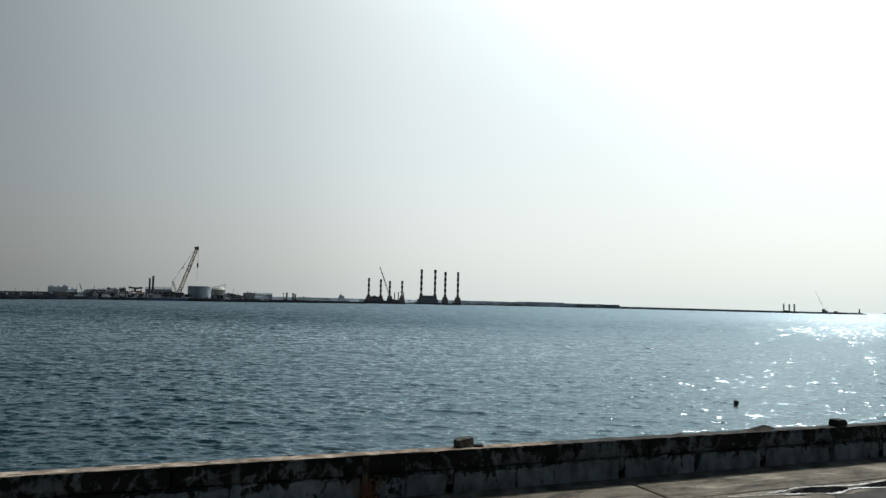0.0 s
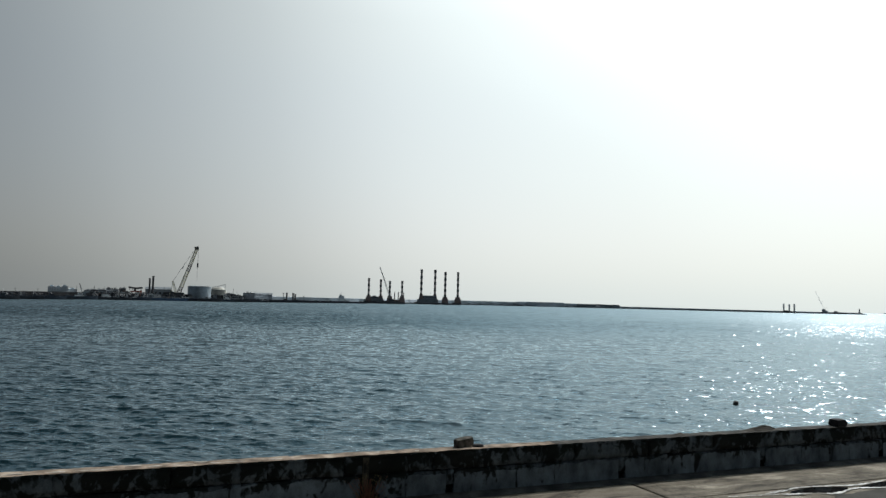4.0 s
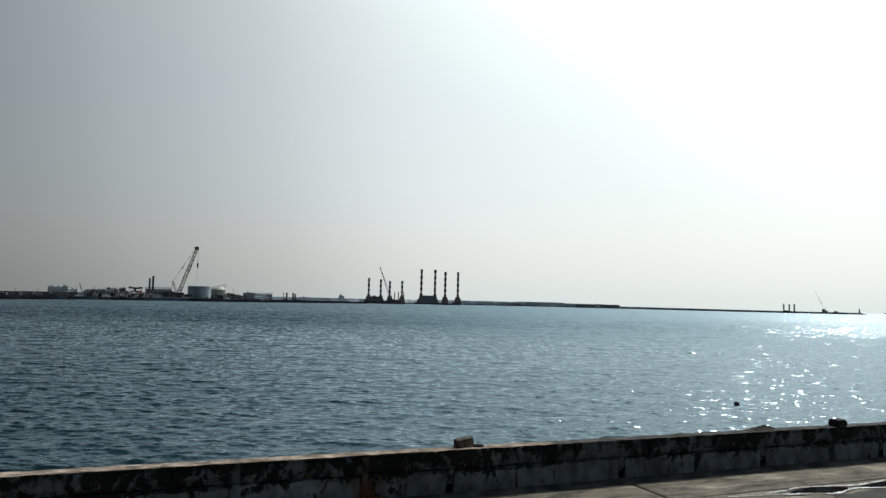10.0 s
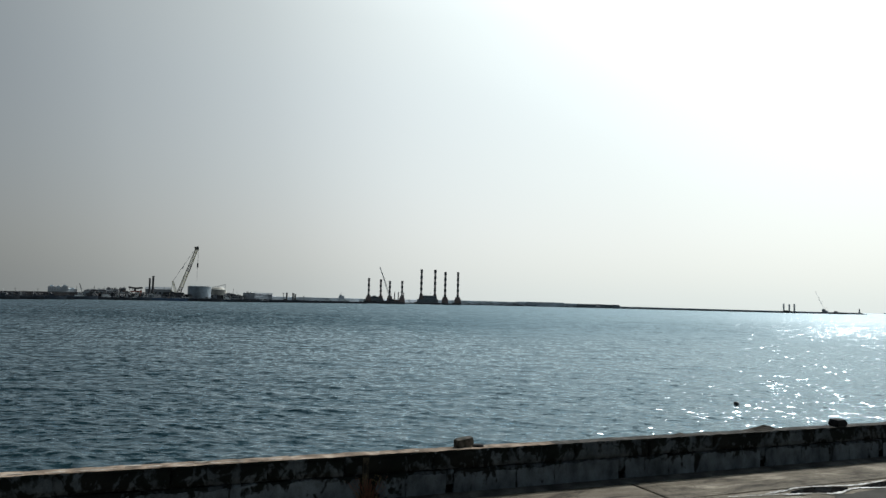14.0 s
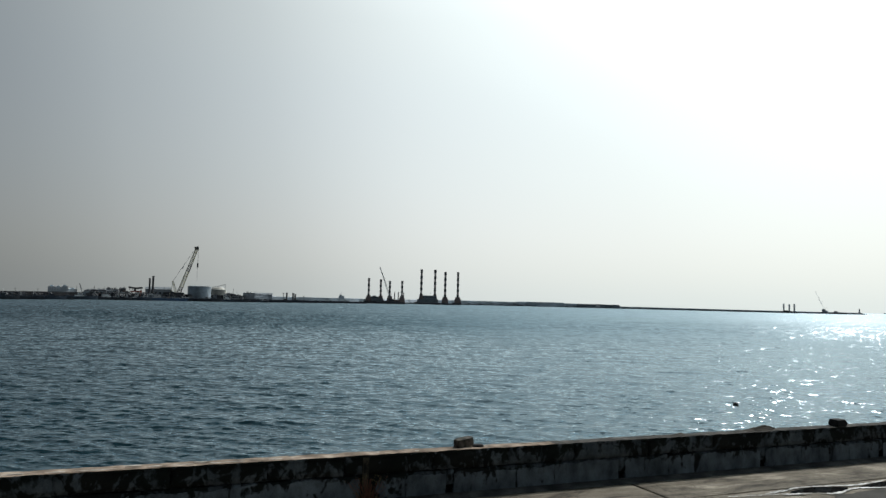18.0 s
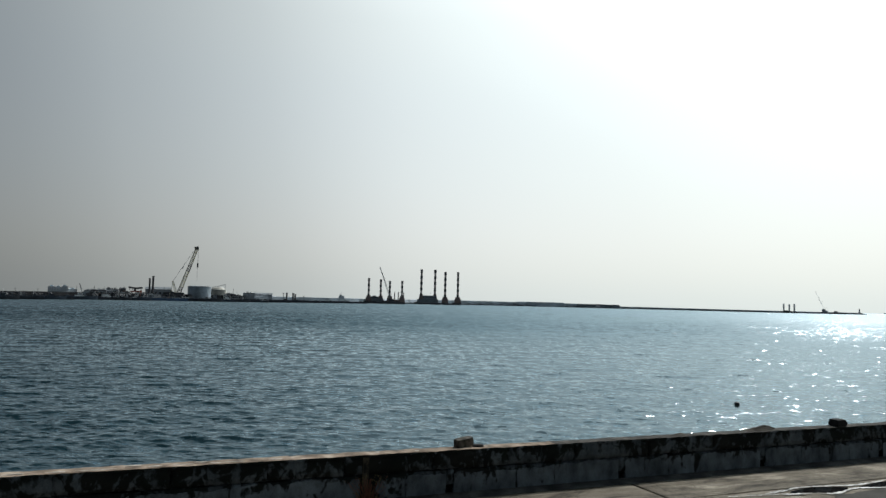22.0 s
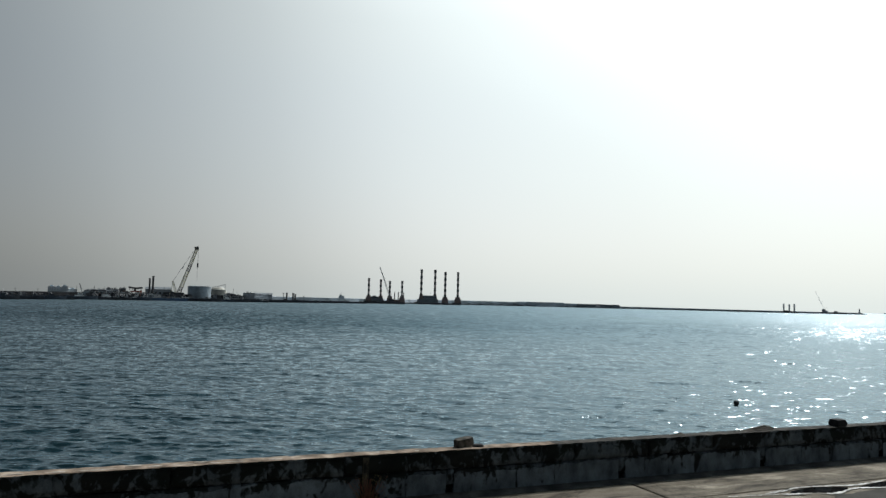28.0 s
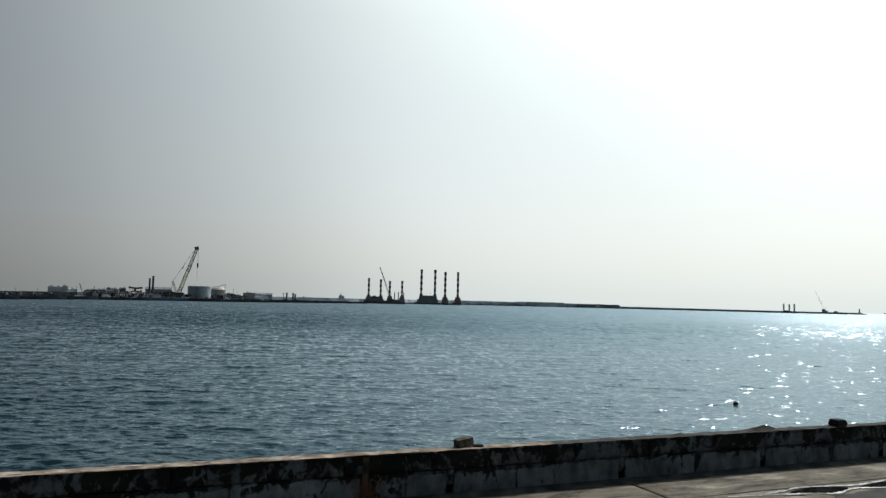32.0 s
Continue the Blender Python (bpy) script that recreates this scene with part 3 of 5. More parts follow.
def paving():
    ground = thing("pavement", WALL, "sandy grey concrete paving slabs with dark open joints", "pavement", kind="structure")
    strip = [slab_mesh(7.145, 1.38, s) for s in (1.3, 7.7, 4.1)]
    wide = [slab_mesh(7.145, 4.03, s) for s in (2.3, 9.1)]
    for k in range(-6, 5):
        x = 3.85 + 7.2 * k
        share("paving_slab", strip[k % 3], ground, pose(x + 0.028, -1.40, 0))
        for r in range(4):
            share("paving_slab", wide[(k + r) % 2], ground, pose(x + 0.028, -5.47 - 4.08 * r, 0, 0, 0, 0))


def block_mesh(w, h, d, mat, seed, chip=0.012):
    """A weathered cast block: gridded face, chipped edges."""
    bm = bmesh.new()
    nx, nz = max(3, int(w / 0.09)), max(3, int(h / 0.08))
    face = []
    for j in range(nz + 1):
        row = []
        for i in range(nx + 1):
            x, z = w * i / nx, h * j / nz
            p = Vector((x * 2 + seed, seed * 0.7, z * 2))
            y = 0.010 * noise.noise(p * 1.3) + 0.006 * noise.noise(p * 4)
            edge = i in (0, nx) or j in (0, nz)
            if edge:
                y += 0.003 + abs(chip * 1.2 * noise.noise(p * 3))
                x += (chip * noise.noise(p * 5) if i in (0, nx) else 0) + (0.006 if i == 0 else -0.006 if i == nx else 0)
                z += (chip * noise.noise(p * 6) if j in (0, nz) else 0)
            row.append(bm.verts.new((x, y, z)))
        face.append(row)
    for j in range(nz):
        for i in range(nx):
            bm.faces.new((face[j][i], face[j][i + 1], face[j + 1][i + 1], face[j + 1][i]))
    rim = [face[0][i] for i in range(nx + 1)] + [face[j][nx] for j in range(1, nz + 1)] + [face[nz][i] for i in range(nx - 1, -1, -1)] + [face[j][0] for j in range(nz - 1, 0, -1)]
    back = [bm.verts.new((v.co.x, d, v.co.z)) for v in rim]
    for a in range(len(rim)):
        b = (a + 1) % len(rim)
        bm.faces.new((rim[b], rim[a], back[a], back[b]))
    me = bpy.data.meshes.new("concrete_block")
    bm.to_mesh(me)
    bm.free()
    me.materials.append(mat)
    me.polygons.foreach_set("use_smooth", [True] * len(me.polygons))
    return me


def coping_mesh(w, seed, mat):
    """A length of worn mortar coping, rough on top and broken along its front edge."""
    bm = bmesh.new()
    nx, ny = int(w / 0.05), 9
    top = []
    for j in range(ny + 1):
        row = []
        for i in range(nx + 1):
            x, y = w * i / nx, -0.012 + (THICK + 0.03) * j / ny
            p = Vector((x * 3 + seed * 5, y * 3, seed))
            z = 0.011 * noise.noise(p) + 0.006 * noise.noise(p * 3.3)
            if j == 0:
                y += 0.016 * noise.noise(p * 1.7) + 0.012 * noise.noise(p * 5)
                z -= 0.004
            if j == ny:
                z -= 0.015
            row.append(bm.verts.new((x, y, z + 0.03)))
        top.append(row)
    for j in range(ny):
        for i in range(nx):
            bm.faces.new((top[j][i], top[j][i + 1], top[j + 1][i + 1], top[j + 1][i]))
    rim = [top[0][i] for i in range(nx + 1)] + [top[j][nx] for j in range(1, ny + 1)] + [top[ny][i] for i in range(nx - 1, -1, -1)] + [top[j][0] for j in range(ny - 1, 0, -1)]
    low = [bm.verts.new((v.co.x, v.co.y, -0.012)) for v in rim]
    for a in range(len(rim)):
        b = (a + 1) % len(rim)
        # rim in the dark wall material, painting in the shade on the coping's front
        bm.faces.new((rim[b], rim[a], low[a], low[b])).material_index = 1
    me = bpy.data.meshes.new("coping")
    bm.to_mesh(me)
    bm.free()
    me.materials.append(mat)
    me.materials.append(BLOCK)
    return me


def coat_mesh(w, h, lean, seed):
    """A panel of grey render over the lower course: ragged along its top, one end leaning, 14 mm thick."""
    bm = bmesh.new()
    nx, nz = max(4, int(w / 0.05)), 7
    face = []
    for j in range(nz + 1):
        row = []
        for i in range(nx + 1):
            s, r = i / nx, j / nz
            x = w * s
            top = h + 0.055 * noise.noise(Vector((x * 2.3 + seed, seed, 1))) + 0.034 * noise.noise(Vector((x * 14 + seed, 2, seed))) - 0.04 * max(0, 1 - s * 14) ** 2
            z = top * r
            y = 0.004 * noise.noise(Vector((x * 2 + seed, z * 3, 4))) - 0.014
            if i in (0, nx):
                x += 0.020 * noise.noise(Vector((seed, z * 9, i)))
            row.append(bm.verts.new((x + lean * r * (1 - s), y, z)))
        face.append(row)
    for j in range(nz):
        for i in range(nx):
            bm.faces.new((face[j][i], face[j][i + 1], face[j + 1][i + 1], face[j + 1][i]))
    rim = [face[0][i] for i in range(nx + 1)] + [face[j][nx] for j in range(1, nz + 1)] + [face[nz][i] for i in range(nx - 1, -1, -1)] + [face[j][0] for j in range(nz - 1, 0, -1)]
    back = [bm.verts.new((v.co.x, 0.03, v.co.z)) for v in rim]
    for a in range(len(rim)):
        b = (a + 1) % len(rim)
        bm.faces.new((rim[b], rim[a], back[a], back[b]))
    me = bpy.data.meshes.new("render_panel")
    bm.to_mesh(me)
    bm.free()
    me.materials.append(COAT)
    return me


def sea_wall():
    wall = thing("wall_sea", WALL, "low weathered concrete sea wall with black mould and drain holes", "sea wall", kind="structure")
    rng = random.Random(5)
    x0, x1 = -34.15, 38.85
    part("wall_core", boxed(x0, x1, 0.15, THICK - 0.01, -0.05, HIGH - 0.025), CORE, wall)
    drains = [3.84 + 3.6 * k for k in range(-10, 10)]
    # lower course, with a short lintel over every drain
    lintel = block_mesh(0.16, MID - 0.17, 0.16, BLOCK, 3.3, 0.008)
    for k, d in enumerate(drains):
        end = d + 3.6
        cuts = [d + 0.07] + sorted(d + 0.07 + 3.46 * (c + rng.uniform(-0.07, 0.07)) for c in (0.36, 0.69)) + [end - 0.07]
        for a, b in zip(cuts, cuts[1:]):
            me = block_mesh(b - a, MID + 0.03, 0.16, MOULD, rng.uniform(0, 90))
            share("concrete_block", me, wall, pose(a, rng.uniform(-0.004, 0.006), -0.03))
        share("lintel", lintel, wall, pose(d - 0.08, 0.004, 0.17))
    a = x0
    while a < x1:
        b = a + rng.uniform(1.0, 1.7)
        me = block_mesh(b - a, HIGH - MID - 0.044, 0.16, BLOCK, rng.uniform(0, 90), 0.022)
        share("concrete_block", me, wall, pose(a, rng.uniform(-0.010, 0.004), MID + 0.026))
        a = b
    cop = [coping_mesh(2.43, s, COPING) for s in (1.0, 2.6, 4.4, 7.9)]
    worn = [coping_mesh(2.43, s, COPING_DARK) for s in (1.7, 3.6, 5.4, 8.9)]
    for k in range(30):
        share("coping", (cop if k < 15 else worn)[(k * 7 + k // 4) % 4], wall, pose(x0 + 2.433 * k, 0, HIGH - 0.018))
    # panels of grey render over the lower course, from joint to joint
    for u0, u1, top, lean in ((-9.6, -7.40, 0.37, 0), (-7.38, -6.05, 0.34, 0.05), (-6.02, -4.88, 0.33, 0), (-4.86, -3.47, 0.355, 0.04), (-3.45, -1.38, 0.385, 0), (-1.17, -0.58, 0.37, 0.10), (-0.57, 0.16, 0.35, 0),
                              (0.32, 0.64, 0.35, 0), (0.65, 1.53, 0.36, 0), (1.56, 2.33, 0.345, 0), (2.34, 3.76, 0.38, 0), (3.92, 4.37, 0.365, 0), (4.38, 4.95, 0.37, 0), (4.96, 5.60, 0.385, 0),
                              (5.66, 7.36, 0.375, 0.12), (7.52, 8.55, 0.375, 0), (8.56, 9.38, 0.35, 0), (9.46, 10.0, 0.34, 0.08), (10.02, 10.96, 0.36, 0), (11.12, 12.6, 0.36, 0), (12.62, 14.3, 0.36, 0.1)):
        share("render_panel", coat_mesh(u1 - u0, top, lean, u0 * 3.7), wall, pose(u0, 0, 0.012))
    # the joint between two lengths of the wall, filled with olive mortar
    part("mortar_strip", boxed(-1.335, -1.235, -0.014, 0.02, 0.0, HIGH - 0.03), STRIP, wall, "olive-brown mortar strip")


def foot_dirt():
    """A dark strip on the paving, painting in the shadow along the foot of the wall."""
    bm = bmesh.new()
    n = 420
    prev = None
    for i in range(n + 1):
        x = -12.0 + 27.0 * i / n
        w = 0.33 + 0.05 * noise.noise(Vector((x * 0.9, 3, 0))) + 0.035 * noise.noise(Vector((x * 5, 8, 0)))
        cur = [bm.verts.new((x, y, z)) for y, z in ((0.03, 0.035), (-0.05, 0.028), (-w * 0.7, 0.018), (-w, 0.006))]
        if prev:
            for k in range(3):
                bm.faces.new((prev[k], prev[k + 1], cur[k + 1], cur[k]))
        prev = cur
    bmesh.ops.recalc_face_normals(bm, faces=bm.faces[:])
    ob = part("wall_foot_shade", bm, SHADE_STRIP, None, smooth=True)
    ob.matrix_basis = WALL
    tagged(ob, "dark painted shadow strip along the foot of the wall", "dirt", kind="structure")


quay_ground()
foot_dirt()
paving()
sea_wall()


# ---- loose things on the quay ----
def on_wall(u, n, z=0.0, turn=0.0):
    return WALL @ pose(u, n, z, 0, 0, turn)


def chunk(bm, w, d, h, seed, chip=0.1):
    """A broken block: a box with cut corners and worn faces."""
    made = bmesh.ops.create_cube(bm, size=1.0)["verts"]
    bmesh.ops.subdivide_edges(bm, edges=bm.edges[:], cuts=5, use_grid_fill=True)
    for v in bm.verts:
        p = v.co.copy()
        q = Vector([math.copysign(abs(c) ** 1.0, c) for c in p])
        r = q.length
        k = 1.0 - chip * max(0, r - 0.62) * 2.2
        q *= k * (1 + 0.07 * noise.noise(p * 3 + Vector((seed, 0, 0))))
        v.co = Vector((q.x * w, q.y * d, (q.z + 0.5) * h))


def heap(bm, rx, ry, h, seed):
    """A low heap of crumbs, peaked off its middle."""
    rows = []
    for k in range(9):
        r = k / 8
        row = []
        for i in range(28):
            a = 6.28319 * i / 28
            p = Vector((math.cos(a) * r * 2, math.sin(a) * r * 2, seed))
            q = 1 + 0.25 * noise.noise(p * 1.5)
            z = h * (1 - r) ** 1.15 * (1 + 0.2 * noise.noise(p * 3)) + 0.004 * noise.noise(p * 9) - 0.012 * r
            row.append(bm.verts.new((rx * (0.30 * (1 - r) + r * q * math.cos(a)), ry * r * q * math.sin(a), z if k < 8 else -0.02)))
        rows.append(row)
    for a, b in zip(rows, rows[1:]):
        for i in range(28):
            j = (i + 1) % 28
            bm.faces.new((a[i], b[i], b[j], a[j]))
    bmesh.ops.remove_doubles(bm, verts=bm.verts[:], dist=0.0005)


def loose_things():
    top = HIGH + 0.004
    bm = bmesh.new()
    chunk(bm, 0.32, 0.20, 0.15, 4.0, 0.2)
    for v in bm.verts:
        v.co.x += 0.2 * (v.co.z - 0.06)
    ob = part("concrete_chunk", bm, STONE, None, smooth=False)
    ob.matrix_basis = on_wall(0.58, 0.20, top, 9) @ pose(0, 0, 0.012, 0, -7, 0)
    tagged(ob, "broken grey-brown concrete chunk lying on the sea wall", "rubble")
    bm = bmesh.new()
    chunk(bm, 0.20, 0.14, 0.045, 9.0, 0.4)
    ob = part("stone_shard", bm, DARKBLOCK, None)
    ob.matrix_basis = on_wall(0.84, 0.16, top, -12)
    tagged(ob, "flat dark stone shard beside the concrete chunk", "rubble")
    bm = bmesh.new()
    chunk(bm, 0.35, 0.26, 0.155, 14.0, 0.26)
    for v in bm.verts:
        v.co.x *= 1.0 - 1.3 * max(0, v.co.z - 0.03)
    ob = part("dark_block", bm, DARKBLOCK, None)
    ob.matrix_basis = on_wall(9.86, 0.14, top, 3)
    tagged(ob, "black tarred block standing on the sea wall", "block")
    for name, u, w, h, s, lab in (("mortar_heap", 7.46, 1.30, 0.12, 3.0, "low heap of crumbled mortar on the wall top"), ("mortar_heap", 5.3, 0.60, 0.055, 8.0, "small lump of crumbled mortar on the wall top")):
        bm = bmesh.new()
        heap(bm, w / 2, 0.14, h, s)
        ob = part(name, bm, RUBBLE, None)
        ob.matrix_basis = on_wall(u, 0.14, top)
        tagged(ob, lab, "rubble")
    rng = random.Random(21)
    for u, w, n in ((-6.42, 0.16, 0.05), (-5.86, 0.12, 0.03), (-5.35, 0.26, 0.03), (-4.86, 0.12, 0.17), (-4.55, 0.10, 0.05), (-4.16, 0.19, 0.05), (-3.90, 0.11, 0.15), (-3.66, 0.10, 0.04),
                    (-3.40, 0.15, 0.03), (-2.75, 0.11, 0.06), (-1.05, 0.05, 0.12), (0.95, 0.06, 0.09), (-0.35, 0.05, 0.05)):
        bm = bmesh.new()
        lump(bm, (0, 0, 0), (w, rng.uniform(0.018, 0.034), 0.009), u, 2, 0.6, flat=-0.010)
        ob = part("mortar_scrap", bm, SCRAP, None)
        ob.matrix_basis = on_wall(u, n + 0.03, top + 0.010, rng.uniform(-4, 4))
        tagged(ob, "pale thin scrap of mortar on the wall top", "rubble", "mortar scraps")
    # dry reddish weed at the foot of the wall
    rng = random.Random(2)
    weed = thing("weed", on_wall(-1.25, -0.02, 0.0), "dry reddish weed growing from the foot of the wall", "plant")
    bm = bmesh.new()
    for k in range(70):
        a = Vector((rng.gauss(0, 0.05), -0.01, 0.0))
        b = a + Vector((rng.gauss(0, 0.13), -abs(rng.gauss(0, 0.03)) - 0.01, rng.uniform(0.10, 0.42)))
        tube(bm, a, b, 0.004, 0.002, 4, False)
    part("stalks", bm, WEED, weed)
    bm = bmesh.new()
    for k in range(160):
        c = Vector((rng.gauss(0, 0.13), -0.02 - abs(rng.gauss(0, 0.03)), rng.uniform(0.04, 0.44)))
        q = Euler((rng.uniform(0, 6), rng.uniform(0, 6), rng.uniform(0, 6)))
        bm.faces.new([bm.verts.new(c + q.to_matrix() @ Vector(p)) for p in ((0.022, 0, 0), (0, 0.009, 0.003), (-0.022, 0, 0), (0, -0.009, 0.003))])
    part("leaves", bm, WEED_LEAF, weed, "olive leaves")


def blob_sheet(w, d, seed, n=90, z=0.0, ragged=0.3):
    """A flat, ragged pool."""
    bm = bmesh.new()
    ring = []
    for i in range(n):
        a = 6.28319 * i / n
        p = Vector((math.cos(a) * 2.2, math.sin(a) * 2.2, seed))
        k = 1 + ragged * noise.noise(p) + ragged * 0.6 * noise.noise(p * 3)
        ring.append(bm.verts.new((w * k * math.cos(a), d * k * math.sin(a), z)))
    bm.faces.new(ring)
    return bm


def winding(points, step=0.03):
    """A smooth run of points through a few marks."""
    base = [Vector((*p, 0)) for p in points]
    out = []
    for i in range(len(base) - 1):
        p0, p1, p2, p3 = base[max(0, i - 1)], base[i], base[i + 1], base[min(len(base) - 1, i + 2)]
        n = max(2, int((p2 - p1).length / step))
        for k in range(n):
            s = k / n
            out.append(0.5 * (2 * p1 + (p2 - p0) * s + (2 * p0 - 5 * p1 + 4 * p2 - p3) * s * s + (3 * p1 - p0 - 3 * p2 + p3) * s ** 3))
    return out + [base[-1]]


def streak(points, width, seed, z):
    """A ragged, broken pale band along a winding line."""
    bm = bmesh.new()
    line = winding(points)
    prev = None
    for i, p in enumerate(line):
        s = i / (len(line) - 1)
        w = width * math.sin(math.pi * min(1, 0.06 + s * 0.9)) ** 0.4 * (0.9 + 0.9 * noise.noise(Vector((p.x * 2.3, seed, 7))) + 0.7 * noise.noise(Vector((p.x * 8.3, seed, 4))))
        if w < 0.005:
            prev = None
            continue
        lo = p.y - w * (1 + 0.8 * noise.noise(Vector((p.x * 13, seed, 9))))
        hi = p.y + w * (1 + 0.8 * noise.noise(Vector((p.x * 14, seed, 5))))
        cur = bm.verts.new((p.x, lo, z)), bm.verts.new((p.x, hi, z))
        if prev:
            bm.faces.new((prev[0], cur[0], cur[1], prev[1]))
        prev = cur
    return bm


def pool(points, seed, z):
    """A flat film of water inside a winding, ragged shore."""
    bm = bmesh.new()
    ring = []
    mid = Vector((sum(p[0] for p in points) / len(points), sum(p[1] for p in points) / len(points), 0))
    for p in winding(points + points[:1], 0.04)[:-1]:
        k = 1 + 0.10 * noise.noise(Vector((p.x * 6, p.y * 9, seed)))
        q = mid + (p - mid) * k
        ring.append(bm.verts.new((q.x, q.y, z)))
    bm.faces.new(ring)
    bmesh.ops.recalc_face_normals(bm, faces=bm.faces[:])
    if bm.faces[:][0].normal.z < 0:
        bmesh.ops.reverse_faces(bm, faces=bm.faces[:])
    return bm


def puddles():
    damp = thing("damp_patch", on_wall(8.3, -2.62, 0.0125), "damp grey patch on the concrete paving", "puddle")
    part("damp_film", blob_sheet(2.6, 0.60, 6.0), WETPAVE, damp)
    pud = thing("puddle", on_wall(0, 0, 0.016), "shallow dark puddles with pale edges on the paving", "puddle")
    for seed, pts in ((3.0, [(6.38, -1.66), (7.03, -1.57), (7.56, -1.69), (7.70, -1.82), (7.15, -1.99), (6.78, -1.84), (6.30, -1.80)]), (6.0, [(7.80, -1.84), (8.33, -1.74), (8.95, -1.64), (9.9, -1.60), (9.9, -2.0), (8.52, -1.97), (7.98, -1.93)])):
        part("water_film", pool(pts, seed, 0.0), PUDDLE, pud)
    for seed, w, pts in ((2.0, 0.036, [(6.2, -1.58), (6.85, -1.51), (7.47, -1.60), (8.0, -1.69), (8.5, -1.65), (9.0, -1.60), (10.0, -1.55)]), (5.0, 0.038, [(6.0, -1.82), (6.67, -1.90), (7.05, -2.03), (7.31, -1.99), (7.81, -1.87), (8.48, -2.0), (9.3, -2.08)]),
                         (9.0, 0.05, [(5.75, -1.68), (6.1, -1.62), (6.5, -1.55)]), (13.0, 0.022, [(4.9, -1.62), (5.5, -1.70), (6.2, -1.80)])):
        part("pale_edge", streak(pts, w, seed, 0.004), PALE_RIM, pud, "white ragged edge")


loose_things()
puddles()

# ---- the float ----
buoy = thing("mooring_buoy", pose(17.05, 41.2, WATER), "round black mooring float bobbing in the glitter", "buoy")
bm = bmesh.new()
lathe(bm, [(0.03, -0.15), (0.09, -0.135), (0.132, -0.08), (0.146, 0.0), (0.144, 0.07), (0.126, 0.12), (0.07, 0.15), (0.02, 0.156)], 20)
part("float_body", bm, FLOAT, buoy, smooth=True)
bm = bmesh.new()
lathe(bm, [(0.147, -0.02), (0.157, -0.012), (0.157, 0.012), (0.147, 0.02)], 20)
part("belt", bm, FLOAT, buoy)
part("eye", tubed((0, 0, 0.145), (0, 0, 0.18), 0.03, 0.02, 8), STEEL_DARK, buoy)


# ---- the far harbour ----
def smooth_line(points, step=12.0):
    """Points on the level, from (bearing, distance) pairs, drawn through smoothly."""
    base = [Vector((d * math.tan(radians(b)), d, 0)) for b, d in points]
    out = []
    for i in range(len(base) - 1):
        p0, p1, p2, p3 = base[max(0, i - 1)], base[i], base[i + 1], base[min(len(base) - 1, i + 2)]
        n = max(2, int((p2 - p1).length / step))
        for k in range(n):
            s = k / n
            out.append(0.5 * (2 * p1 + (p2 - p0) * s + (2 * p0 - 5 * p1 + 4 * p2 - p3) * s * s + (3 * p1 - p0 - 3 * p2 + p3) * s ** 3))
    return out + [base[-1]]


def ribbon(name, line, profile, mat, label, category, wobble=0.0):
    """A mole along a line: profile gives (offset away from the quay, height, share of the way) corners."""
    bm = bmesh.new()
    rows = []
    for i, p in enumerate(line):
        t = (line[min(i + 1, len(line) - 1)] - line[max(i - 1, 0)]).normalized()
        side = Vector((-t.y, t.x, 0))
        s = i / (len(line) - 1)
        row = []
        for k, (o, z) in enumerate(profile(s)):
            j = wobble * noise.noise(Vector((p.x * 0.07, p.y * 0.07, k * 3.1)))
            row.append(bm.verts.new((p.x + side.x * (o + j), p.y + side.y * (o + j), WATER + z + j * 0.35)))
        rows.append(row)
    for a, b in zip(rows, rows[1:]):
        for k in range(len(a) - 1):
            bm.faces.new((a[k], b[k], b[k + 1], a[k + 1]))
    bm.faces.new(rows[0])
    bm.faces.new(rows[-1][::-1])
    bmesh.ops.recalc_face_normals(bm, faces=bm.faces[:])
    ob = part(name, bm, mat, None)
    return tagged(ob, label, category, kind="structure")


QUAY_LINE = smooth_line([(-35.59, 425), (-31.82, 492), (-26.27, 600), (-19.73, 668), (-12.61, 795), (-5.96, 1005)])
MOLE_LINE = smooth_line([(-35.60, 480), (-31.83, 545), (-26.28, 690), (-19.73, 850), (-12.61, 985), (-6.41, 1120), (-1.89, 1400), (3.12, 1570), (9.85, 1660), (13.99, 1680), (18.40, 1640), (22.40, 1620), (26.18, 1640), (30.58, 1840)], 20)
def crown(s):
    """The breakwater's height over the sea along its length."""
    marks = ((0, 4.8), (0.25, 6.8), (0.36, 7.0), (0.50, 9.3), (0.645, 9.0), (0.655, 5.2), (0.80, 4.4), (1.0, 4.2))
    for (a, h), (b, k) in zip(marks, marks[1:]):
        if s <= b:
            return h + (k - h) * (s - a) / (b - a)
    return marks[-1][1]


ribbon("far_quay", QUAY_LINE, lambda s: ((0, -3), (0, 2.3), (1.2, 2.45), (70 + 190 * min(1, 4 * s, 3 - 3 * s), 2.46), (70 + 190 * min(1, 4 * s, 3 - 3 * s), -3)), QUAYWALL, "low dark harbour quay across the water", "quay", 0.5)
WEST = MOLE_LINE[:len(MOLE_LINE) * 21 // 100]
ribbon("harbour_wall", WEST, lambda s: ((-9, -2), (-4, 1.2), (-2.2, 1.9), (-2, 4.8 + 2 * s), (1.5, 4.9 + 2 * s), (1.6, 2.4), (9, -2)), ROCK, "dark stone harbour wall behind the moored boats", "wall", 0.5)
MAIN = MOLE_LINE[len(MOLE_LINE) * 21 // 100 - 1:]
